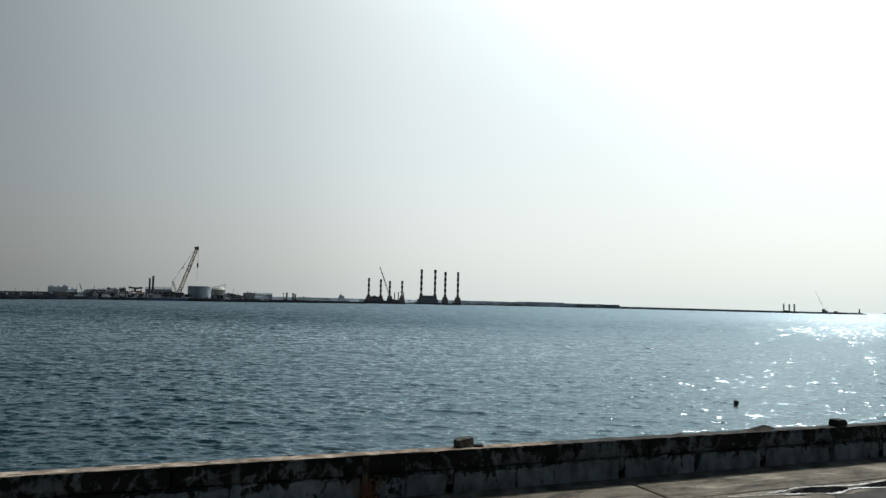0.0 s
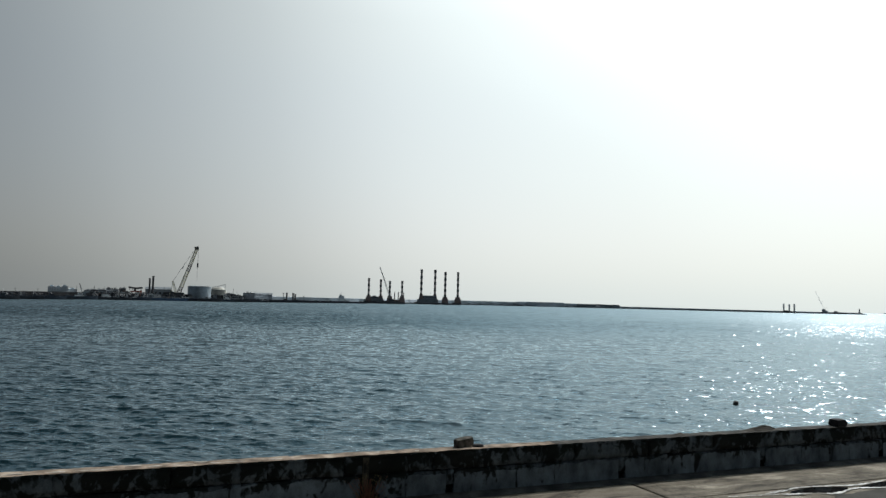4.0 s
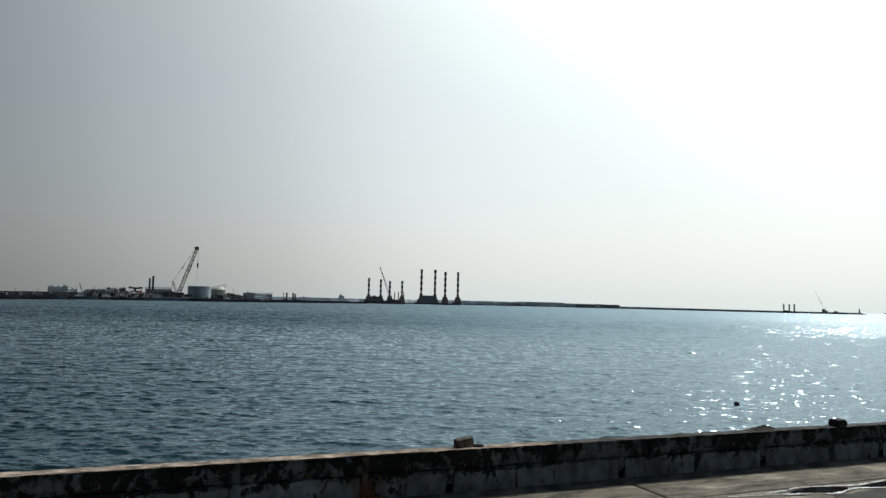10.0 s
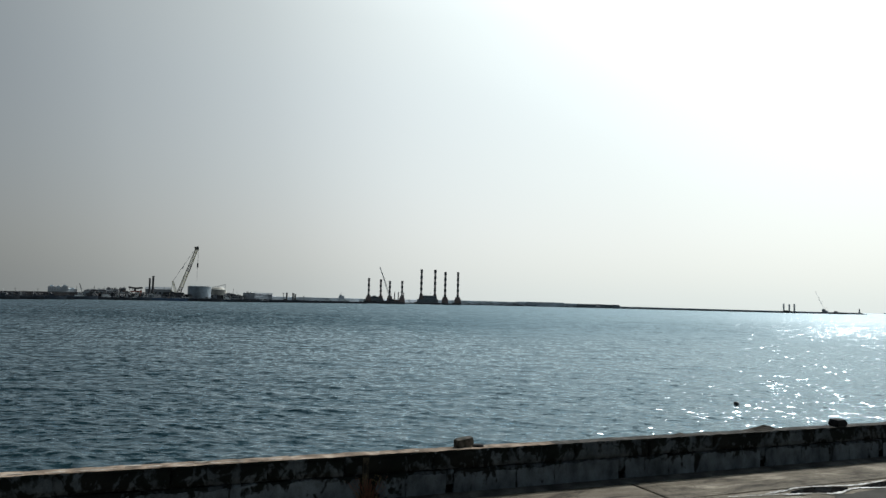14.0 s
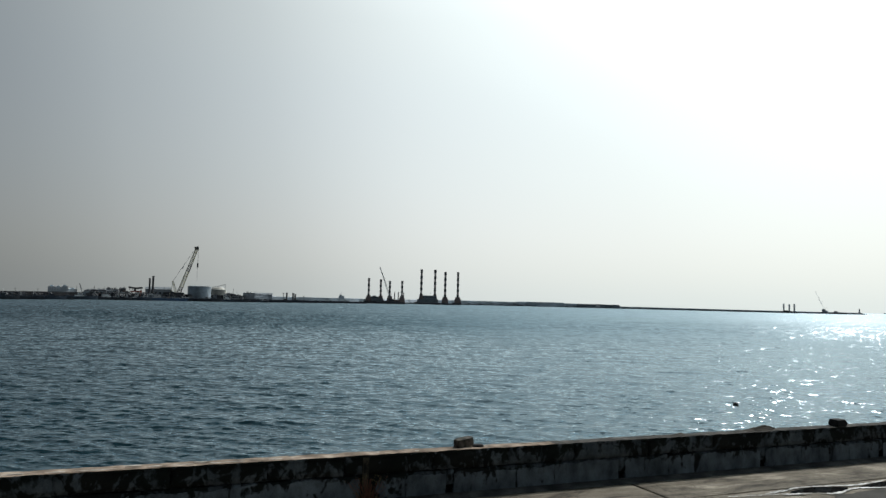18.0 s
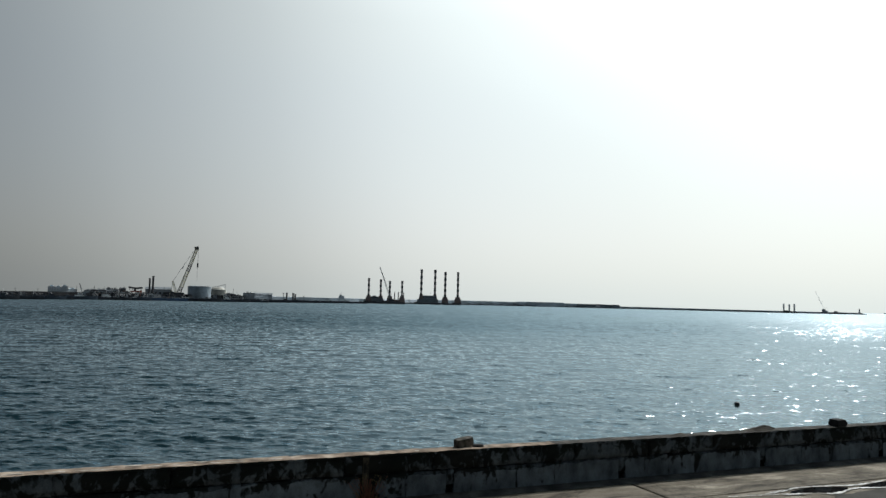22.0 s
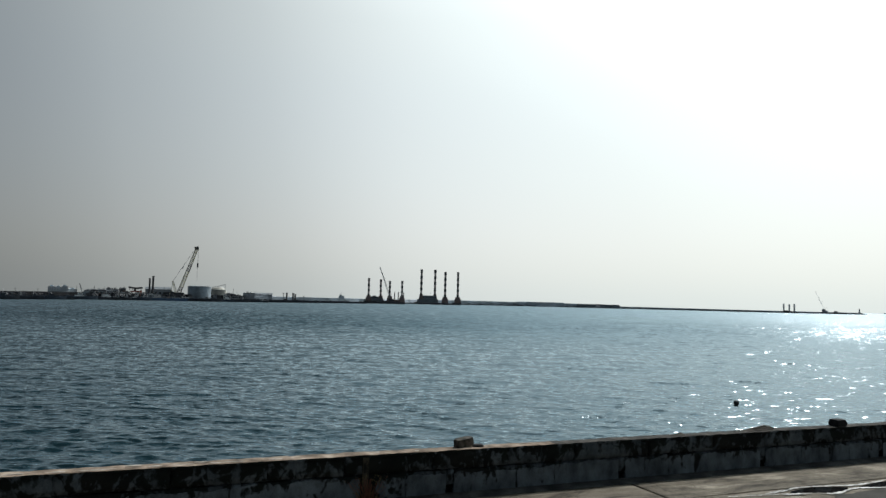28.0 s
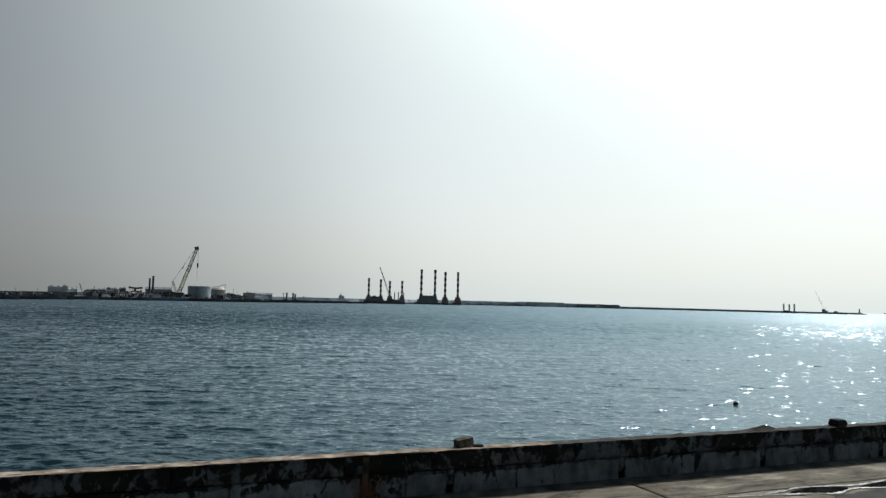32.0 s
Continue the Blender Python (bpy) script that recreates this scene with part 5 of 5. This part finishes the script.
def ship_loader():
    """A dark portal with two spreading roof wings and a conveyor."""
    m = spot(-23.35, 735, 2.5)
    k = 0.59
    s = thing("ship_loader", m, "dark portal loader with a broad wing-like top", "loader")
    for x in (-6 * k, 7 * k):
        for y in (-2, 4):
            part("leg", tubed((x, y, 0), (x * 0.8, y, 9.5 * k), 0.6, 0.5, 8), STEEL_DARK, s)
    part("portal_beam", boxed(-7.5 * k, 8 * k, -3, 5, 8.0 * k, 10.5 * k), LOADER_RED, s, "dull red portal beam")
    bm = bmesh.new()
    box(bm, -11 * k, 2 * k, -3, 5, -0.8 * k, 2.0 * k)
    w = part("wing", bm, STEEL_DARK, s)
    w.matrix_basis = pose(0, 0, 14.4 * k, 0, 9, 0)
    bm = bmesh.new()
    box(bm, -1 * k, 12 * k, -3, 5, -0.8 * k, 2.4 * k)
    w = part("wing", bm, STEEL_DARK, s)
    w.matrix_basis = pose(0, 0, 13.8 * k, 0, -7, 0)
    for x, z, l in ((-9, 12.6, 2.6), (-4.5, 12.4, 3.4), (5, 12.2, 2.4), (9.5, 13.0, 3.0)):
        part("hanger", tubed((x * k, 1, (z + 1.8) * k), (x * k, 1, (z + 1.8 - l) * k), 0.3, 0.2, 6), STEEL_DARK, s)
    part("cabin", boxed(0.5 * k, 5.5 * k, -5.4, -3.1, 2.6 * k, 7.4 * k), LOADER_RED, s, "dull red cabin")
    part("chute", boxed(8.2 * k, 11 * k, -3, 1, 2.0 * k, 11.5 * k), LOADER_RED, s, "dull red chute")
    part("wing_post", boxed(-2 * k, 2 * k, -2, 4, 10.5 * k, 15.0 * k), STEEL_DARK, s)


def canopy(m, w, d, h, label):
    """An open-sided shelter: posts, a peaked roof and a fascia."""
    s = thing("quay_canopy", m, label, "shelter", "quay canopies")
    for x in (-w * 0.45, 0, w * 0.45):
        for y in (0, d):
            part("post", tubed((x, y, 0), (x, y, h), 0.22, 0.22, 6), STEEL_DARK, s)
    bm = bmesh.new()
    a = [bm.verts.new(p) for p in ((-w / 2, -0.8, h), (w / 2, -0.8, h), (w / 2, d + 0.8, h), (-w / 2, d + 0.8, h))]
    r = [bm.verts.new(p) for p in ((-w * 0.2, d / 2, h + w * 0.13), (w * 0.2, d / 2, h + w * 0.13))]
    for f in ((a[0], a[1], r[1], r[0]), (a[1], a[2], r[1]), (a[2], a[3], r[0], r[1]), (a[3], a[0], r[0]), (a[3], a[2], a[1], a[0])):
        bm.faces.new(f)
    part("roof", bm, HULL, s)
    part("fascia", boxed(-w / 2, w / 2, -0.95, -0.82, h - 0.5, h + 0.1), STEEL_DARK, s)
    return s


def yard_mast(m, h, arm):
    s = thing("yard_mast", m, "thin dark steel mast above the harbour stores", "mast", "yard masts")
    part("pole", tubed((0, 0, 0), (0, 0, h), 0.22, 0.12, 6), STEEL_DARK, s)
    part("cross_arm", tubed((-arm, 0, h * 0.86), (arm * 0.6, 0, h * 0.92), 0.1, 0.1, 5), STEEL_DARK, s)
    return s


def small_crane(m, base, dx, h, label, w=1.6, bar=0.16, house=STEEL_DARK, paint=STEEL_GREY):
    c = thing("lattice_crane", m, label, "crane")
    bm = bmesh.new()
    box(bm, -base / 2, base / 2, -2, 2, 0, base * 0.35)
    box(bm, -base * 0.55, base * 0.1, -1.7, 1.7, base * 0.35, base * 0.62)
    part("machine_house", bm, house, c)
    bm = bmesh.new()
    lattice(bm, (0, 0, base * 0.4), (dx, 0, h), w, w * 0.5, 14, bar)
    part("boom", bm, paint, c, "grey lattice boom")
    bm = bmesh.new()
    tube(bm, (-base * 0.5 * (1 if dx > 0 else -1), 0, base * 0.6), (dx, 0, h), bar * 0.5, bar * 0.5, 4, False)
    part("stay_cable", bm, STEEL_DARK, c)
    return c


def harbour():
    rig_a()
    rig_b()
    lattice_crane()
    ship_loader()
    # tanks
    storage_tank(spot(-18.84, 860, GROUND), 13.37, 14.05, TANKBLUE, "wide pale blue-grey storage tank")
    storage_tank(spot(-17.45, 960, GROUND), 10.33, 11.48, TANKCREAM, "cream storage tank with a shallow dome", 3.83)
    # chimneys
    chimney(spot(-22.37, 800, GROUND), 0.96, 21.04, "dark slim steel chimney stack")
    chimney(spot(-22.14, 806, GROUND), 1.09, 23.77, "taller dark steel chimney stack")
    # sheds along the quay
    shed(spot(-21.76, 815, GROUND), 27.28, 26, 9.09, "long grey shed with a pale roof", SHED, "long", 6)
    shed(spot(-24.76, 760, GROUND), 9.2, 18, 7.0, "grey flat-roofed harbour store with open bays", SHED, "flat", 4)
    shed(spot(-25.54, 720, GROUND), 10.2, 16, 5.9, "grey flat-roofed harbour store", SHED, "flat", 4)
    shed(spot(-26.28, 700, GROUND), 7.81, 12, 5.02, "small grey harbour office", SHED, "flat", 3)
    shed(spot(-21.01, 800, GROUND), 7.65, 10, 5.74, "low dark workshop by the crane", STEEL_DARK, "flat", 2)
    shed(spot(-15.18, 930, GROUND), 14.82, 16, 7.41, "pale grey shed beside the quay", SHED_PALE, "flat", 3, "shed", False)
    shed(spot(-14.16, 960, GROUND), 26.01, 20, 6.89, "long pale grey shed with a low roof", SHED_PALE, "long", 5, "shed", False)
    shed(spot(-16.65, 930, GROUND), 11.86, 12, 5.93, "small dark quay shed", STEEL_DARK, "gable", 2)
    shed(spot(-22.66, 740, GROUND), 5.90, 10, 3.54, "low dark quay hut", STEEL_DARK, "flat", 2)
    shed(spot(-24.20, 770, GROUND), 6.4, 12, 8.3, "narrow dark harbour store with a flat roof", STEEL_DARK, "flat", 2)
    shed(spot(-25.12, 745, GROUND), 5.2, 10, 7.6, "narrow pale harbour store beside the quay", SHED_PALE, "gable", 2, "shed", False)
    shed(spot(-23.92, 752, GROUND), 7.5, 9, 4.6, "low grey quay shed with a gabled roof", SHED, "gable", 2)
    for b, d, w, h, mat in ((-25.9, 648, 3.4, 5.4, WHITE), (-25.3, 662, 2.8, 4.8, CABIN), (-24.66, 674, 3.0, 5.0, WHITE), (-24.05, 690, 2.6, 6.2, STEEL_RED), (-23.2, 708, 3.2, 4.4, WHITE), (-22.25, 728, 3.0, 4.2, WHITE), (-21.7, 742, 2.8, 4.0, CABIN), (-16.95, 848, 3.4, 5.5, WHITE), (-16.1, 862, 3.0, 4.6, CABIN)):
        k = thing("site_cabin", spot(b, d, GROUND), "small %s site cabin with a flat lid on the quay" % ("white" if mat is WHITE else "dull"), "cabin", "site cabins")
        wall = part("wall", boxed(-w / 2, w / 2, 0, 3, 0, h), mat, k)
        part("roof", boxed(-w / 2 - 0.2, w / 2 + 0.2, -0.2, 3.2, h, h + 0.25), STEEL_DARK, k)
        part("window", boxed(-w * 0.3, w * 0.1, -0.08, -0.01, h * 0.5, h * 0.75), GLASSY, wall)
    shed(spot(-22.05, 722, GROUND), 13.5, 6, 3.0, "long low white store at the edge of the quay", WHITE, "flat", 3, "shed", False)
    work_pontoon()
    for b, d, reach, turn, mat, lab in ((-26.32, 618, 6.5, 8, STEEL_DARK, "dark excavator with its arm raised on the quay"), (-25.66, 640, 6.0, 175, STEEL_RED, "red-brown excavator on the quay"), (-24.9, 655, 7.0, -10, HULL, "black excavator beside the stores"),
                                        (-23.6, 690, 6.5, 190, STEEL_DARK, "dark excavator beside the loader"), (-20.25, 770, 6.5, 170, STEEL_DARK, "dark excavator by the crane"), (-16.2, 845, 7.0, 12, HULL, "black excavator among the crates")):
        excavator(spot(b, d, GROUND), reach, turn, mat, lab)
    for k, (b, d, w, h) in enumerate(((-26.05, 622, 5.5, 3.2), (-25.45, 640, 6.5, 4.0), (-25.15, 648, 4.5, 3.0), (-24.55, 662, 6.5, 4.4), (-24.2, 672, 5.0, 3.4), (-23.85, 680, 6.0, 3.6), (-22.75, 704, 6.5, 4.0), (-20.7, 752, 7.0, 3.0), (-20.0, 768, 6.0, 3.4), (-16.7, 836, 7.5, 4.2), (-15.75, 858, 7.0, 3.8))):
        scrap_heap(spot(b, d, GROUND), w, h, 40 + k)
    # an inclined gangway over the domed tank
    g = thing("gangway", spot(-17.35, 948, GROUND), "thin inclined steel gangway beside the domed tank", "gangway")
    part("post", tubed((-9.5, 0, 0), (-9.5, 0, 14.2), 0.3, 0.3, 6), STEEL_GREY, g)
    part("post", tubed((6.5, 0, 0), (6.5, 0, 18.4), 0.3, 0.3, 6), STEEL_GREY, g)
    bm = bmesh.new()
    lattice(bm, (-10, 0, 14.2), (7.5, 0, 18.6), 0.9, 0.9, 12, 0.12)
    part("bridge", bm, STEEL_GREY, g)
    # crates and stacked goods on the quay
    rng = random.Random(8)
    goods = ((-26.57, 625), (-26.20, 636), (-25.87, 640), (-25.39, 655), (-25.09, 660), (-24.83, 668), (-24.49, 676), (-24.15, 684), (-23.81, 690), (-22.81, 715), (-22.43, 722), (-21.96, 735), (-21.57, 745), (-19.49, 790), (-17.69, 835), (-16.70, 850), (-16.28, 858), (-15.94, 866), (-15.60, 872))
    for b, d in goods:
        w, h = rng.uniform(4, 9), rng.uniform(1.6, 3.8)
        mat = rng.choice((STEEL_DARK, SHED, SHED_PALE, CABIN, SHED, WHITE))
        c = thing("cargo_stack", spot(b, d, GROUND), "stack of %s cargo crates on the quay" % ("dark" if mat is STEEL_DARK else "pale" if mat in (WHITE, SHED_PALE) else "grey"), "cargo", "cargo stacks")
        part("crate", boxed(-w / 2, w / 2, 0, 4, 0, h), mat, c)
        part("crate", boxed(-w / 2 + w * rng.uniform(0, 0.4), w / 2 - w * rng.uniform(0, 0.3), 0.4, 3.6, h, h + rng.uniform(0.8, 1.8)), rng.choice((STEEL_DARK, CABIN, STEEL_GREY)), c)
    for (b, d), w, h in (((-26.46, 628), 7, 5.0), ((-26.13, 634), 8, 5.5), ((-25.61, 650), 8, 5.6), ((-25.02, 664), 9, 5.2), ((-24.00, 690), 7, 4.6), ((-16.44, 855), 9, 5.5)):
        canopy(spot(b, d, GROUND), w, 5, h, "dark peaked canopy on thin posts on the quay")
    for (b, d), h, arm in (((-30.97, 560), 5.5, 1.0), ((-29.61, 600), 6, 1.2), ((-27.22, 690), 9, 1.5), ((-26.06, 720), 10, 1.0), ((-25.24, 735), 9.5, 1.4), ((-24.34, 745), 10, 1.2), ((-23.70, 760), 11, 1.6), ((-21.33, 800), 12, 1.4), ((-16.36, 900), 13, 1.2), ((-14.67, 930), 11, 1.5)):
        yard_mast(spot(b, d, GROUND), h, arm)
    for (b, d), w, h in (((-13.64, 985), 9, 5.2), ((-13.30, 990), 6, 3.2), ((-14.67, 975), 7, 6.5)):
        m = thing("covered_stockpile", spot(b, d, GROUND), "pale sheeted stockpile beside the sheds", "stockpile", "stockpiles")
        bm = bmesh.new()
        lump(bm, (0, 0, h * 0.35), (w, w * 0.8, h * 0.8), b, 3, 0.25, flat=0.0)
        part("sheeting", bm, SHED_PALE, m)
    rng = random.Random(31)
    for b, d in ((-31.70, 520), (-31.30, 528), (-30.80, 545), (-30.56, 550), (-29.92, 570), (-29.40, 585), (-28.85, 600)):
        m = thing("net_pile", spot(b, d, GROUND), "dark heap of nets and gear on the quay", "gear", "net piles")
        bm = bmesh.new()
        for k in range(4):
            lump(bm, (rng.uniform(-2, 2), rng.uniform(-0.6, 0.6), rng.uniform(0.5, 1.2)), (rng.uniform(0.8, 1.8), 0.9, rng.uniform(0.7, 1.7)), k + b, 2, 0.4, flat=0.0)
        part("nets", bm, HULL, m)
        bm = bmesh.new()
        box(bm, 1.5, 2.7, -0.5, 0.5, 0, rng.uniform(1.4, 2.6))
        part("crate", bm, WHITE if b in (-31.70, -30.80) else HULL2, m, "pale fish crate" if b in (-31.70, -30.80) else "dark fish crate")
    # tower blocks far behind
    for x, w, h, f in ((91, 12.6, 10.5, 7), (103, 12, 9.5, 6), (114, 10, 11.5, 8)):
        m = {"91": spot(-28.76, 1120, 2.4), "103": spot(-28.34, 1130, 2.4), "114": spot(-27.95, 1125, 2.4)}[str(x)]
        flats(m, w * 0.89, 14, (h + 1.5) * 0.89, f, 4, "distant blue-grey tower block above the harbour")
    flats(spot(-27.45, 1140, 2.4), 12.72, 12, 7.27, 4, 5, "lower distant grey block above the harbour")
    small_crane(spot(-26.79, 760, GROUND), 4.85, -3.63, 12.72, "small dark lattice crane among the stores", 0.9, 0.12)
    # boats moored along the quay
    berths = (((-31.49, 455), 15, HULL, 0.42, 1.1, 0), ((-30.09, 492), 18, HULL, 0.3, 0.7, 180), ((-28.57, 525), 16, HULL2, 0.45, 1.1, 0), ((-27.93, 540), 14, HULL, 0.4, 1.0, 180),
              ((-26.71, 575), 21, HULL2, 0.42, 1.0, 0), ((-25.46, 588), 19, HULL, 0.45, 1.0, 180), ((-24.27, 598), 17, HULL, 0.35, 0.9, 0), ((-23.04, 612), 20, HULL2, 0.3, 0.8, 0),
              ((-18.02, 676), 22, HULL, 0.35, 0.8, 0), ((-17.03, 692), 20, HULL2, 0.4, 1.0, 180), ((-15.86, 712), 22, HULL, 0.42, 1.1, 0), ((-14.33, 740), 18, HULL, 0.3, 0.8, 180))
    for i, ((b, d), ln, mat, cab, tall, turn) in enumerate(berths):
        boat(spot(b, d, 0, turn), ln, mat, "moored fishing boat with a %s hull and wheelhouse" % ("dark" if mat is HULL else "blue-grey"), cab, tall, i)
    # dolphins off the quay
    for (b, d), h, w in (((-12.30, 930), 17.5, 1.4), ((-11.82, 935), 17.5, 1.4), ((-11.65, 940), 15.5, 1.3)):
        t = thing("steel_pile", spot(b, d, -1.0), "tall rusty steel pile standing off the quay", "pile", "steel piles")
        part("shaft", tubed((0, 0, 0), (0, 0, h * d / 1255), w * d / 1255, w * d / 1255, 12), STEEL_DARK, t)
        part("collar", tubed((0, 0, h * d / 1255 - 1.2), (0, 0, h * d / 1255), w * 1.25 * d / 1255, w * 1.25 * d / 1255, 12), STEEL_DARK, t)
    for (b, d), h in (((-12.56, 930), 16), ((-10.99, 1000), 11), ((-15.31, 940), 17)):
        t = thing("light_mast", spot(b, d, 2.0), "thin steel lattice light mast on the quay", "mast", "light masts")
        bm = bmesh.new()
        lattice(bm, (0, 0, 0), (0, 0, (h - 4) * d / 1255), 1.4, 0.8, 8, 0.12)
        part("lattice_tower", bm, STEEL_GREY, t)
        part("lamp_head", boxed(-1.2, 1.2, -0.4, 0.4, (h - 4) * d / 1255, (h - 4) * d / 1255 + 0.6), STEEL_DARK, t)
    # hut on the mole
    hut = thing("signal_hut", spot(-8.03, 1066, 7.6), "small signal hut with a mast on the breakwater", "hut")
    part("wall", boxed(-4.25, 4.25, 0, 6, -2, 2.9), FLATS, hut)
    part("roof", boxed(-2.6, 0.8, 1, 5, 2.9, 4.6), FLATS, hut)
    part("mast", tubed((-0.9, 3, 4.6), (-0.9, 3, 8.2), 0.2, 0.12, 6), STEEL_GREY, hut)
    # raised lengths of the breakwater
    for (b, d), w, h, mat, lab in (((7.90, 1625), 108.79, 10.9, MOLE, "raised grey crown wall on the breakwater"), ((12.40, 1650), 98.63, 9.2, BARGE, "long low blue-grey barge alongside the breakwater")):
        t = thing("crown_wall" if mat is MOLE else "cargo_barge", spot(b, d, -0.5, 0 if mat is MOLE else 0), lab, "wall" if mat is MOLE else "barge")
        bm = bmesh.new()
        box(bm, -w / 2, w / 2, -4, 4, 0, h, None, 0.98)
        part("body", bm, mat, t)
        if mat is BARGE:
            part("deck_house", boxed(-6, 8, -3, 3, h, h + 0.5), STEEL_GREY, t)
            part("hatch", boxed(-5, 5, -4.3, -3.9, 4.2, 6.5), WHITE, t, "pale patch on the side")
    # the far end of the breakwater
    k = 1.28
    rig = thing("jackup_barge", spot(26.07, 1610, 0.0), "distant small jack-up barge with three haze-paled legs", "barge", "jack-up barges")
    hull(rig, -11 * k, 13 * k, -8, 10, -1, 3.6)
    for x, t in ((-9, 16.5), (0, 15.5), (8, 16)):
        # white on these legs stands in for the haze over them
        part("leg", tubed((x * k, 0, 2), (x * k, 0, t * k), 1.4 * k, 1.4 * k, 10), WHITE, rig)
    part("deck_house", boxed(-9 * k, -2 * k, -3, 4, 3.6, 4.6 * k), STEEL_DARK, rig)
    # house and boom colours are paled to paint in distance haze
    small_crane(spot(28.34, 1716, 3.6), 12.34, -19.88, 49.35, "distant tall haze-paled lattice crane at the breakwater end", 2.6, 0.12, SHED, FLATS)
    t = thing("dredge_barge", spot(28.97, 1690, -0.5), "distant flat working barge at the breakwater end", "barge")
    hull(t, -24.25, 24.25, -8, 8, 0, 4.2)
    part("deck_house", boxed(-2.69, 5.39, -3, 3, 4.2, 7.5), STEEL_GREY, t)
    t = thing("lighthouse", spot(30.45, 1835, 3.5), "small harbour light on the breakwater end", "lighthouse")
    bm = bmesh.new()
    lathe(bm, [(3.2, 0), (2.8, 1), (2.0, 1.2), (1.3, 8.0), (1.8, 8.2), (1.8, 8.8)], 14)
    part("tower", bm, STEEL_GREY, t)
    bm = bmesh.new()
    lathe(bm, [(1.0, 8.8), (1.0, 10.6), (0.7, 11.2), (0.2, 11.7)], 12)
    part("lantern", bm, GLASSY, t)
    t = thing("cargo_ship", spot(32.15, 4300, 0), "hazy cargo ship far out on the horizon", "ship")
    # the ship's haze is put into its pale hull and bridge colour
    part("hull", boxed(-24, 24, -6, 6, -1, 5), FLATS, t)
    part("bridge", boxed(12, 20, -5, 5, 5, 12), FLATS, t)


harbour()


# ---- what moves ----
def motions():
    """The wave sheets run in on their headings and heave a little; the float bobs and rocks."""
    for ob, (vx, vy), ph, sp in ((wave_a, (-0.34, -0.86), 0.0, 0.031), (wave_b, (0.30, -0.72), 1.9, 0.035)):
        rows = []
        for i in range(65):
            t = i * 0.5
            s = t - 16.0
            rows.append((t, pose(vx * s, vy * s, sp * math.sin(t * 1.9 + ph) + 0.6 * sp * math.sin(t * 3.1 + 2 * ph))))
        walk(ob, rows)
    rows = []
    for i in range(81):
        t = i * 0.4
        z = 0.05 * math.sin(1.55 * t + 1.2) + 0.03 * math.sin(2.7 * t + 0.4) + 0.085
        rows.append((t, pose(17.05 + 0.05 * math.sin(0.9 * t), 41.2, WATER + z, 9 * math.sin(1.8 * t), 8 * math.sin(1.3 * t + 1), 12 * math.sin(0.4 * t))))
    walk(buoy, rows)


motions()
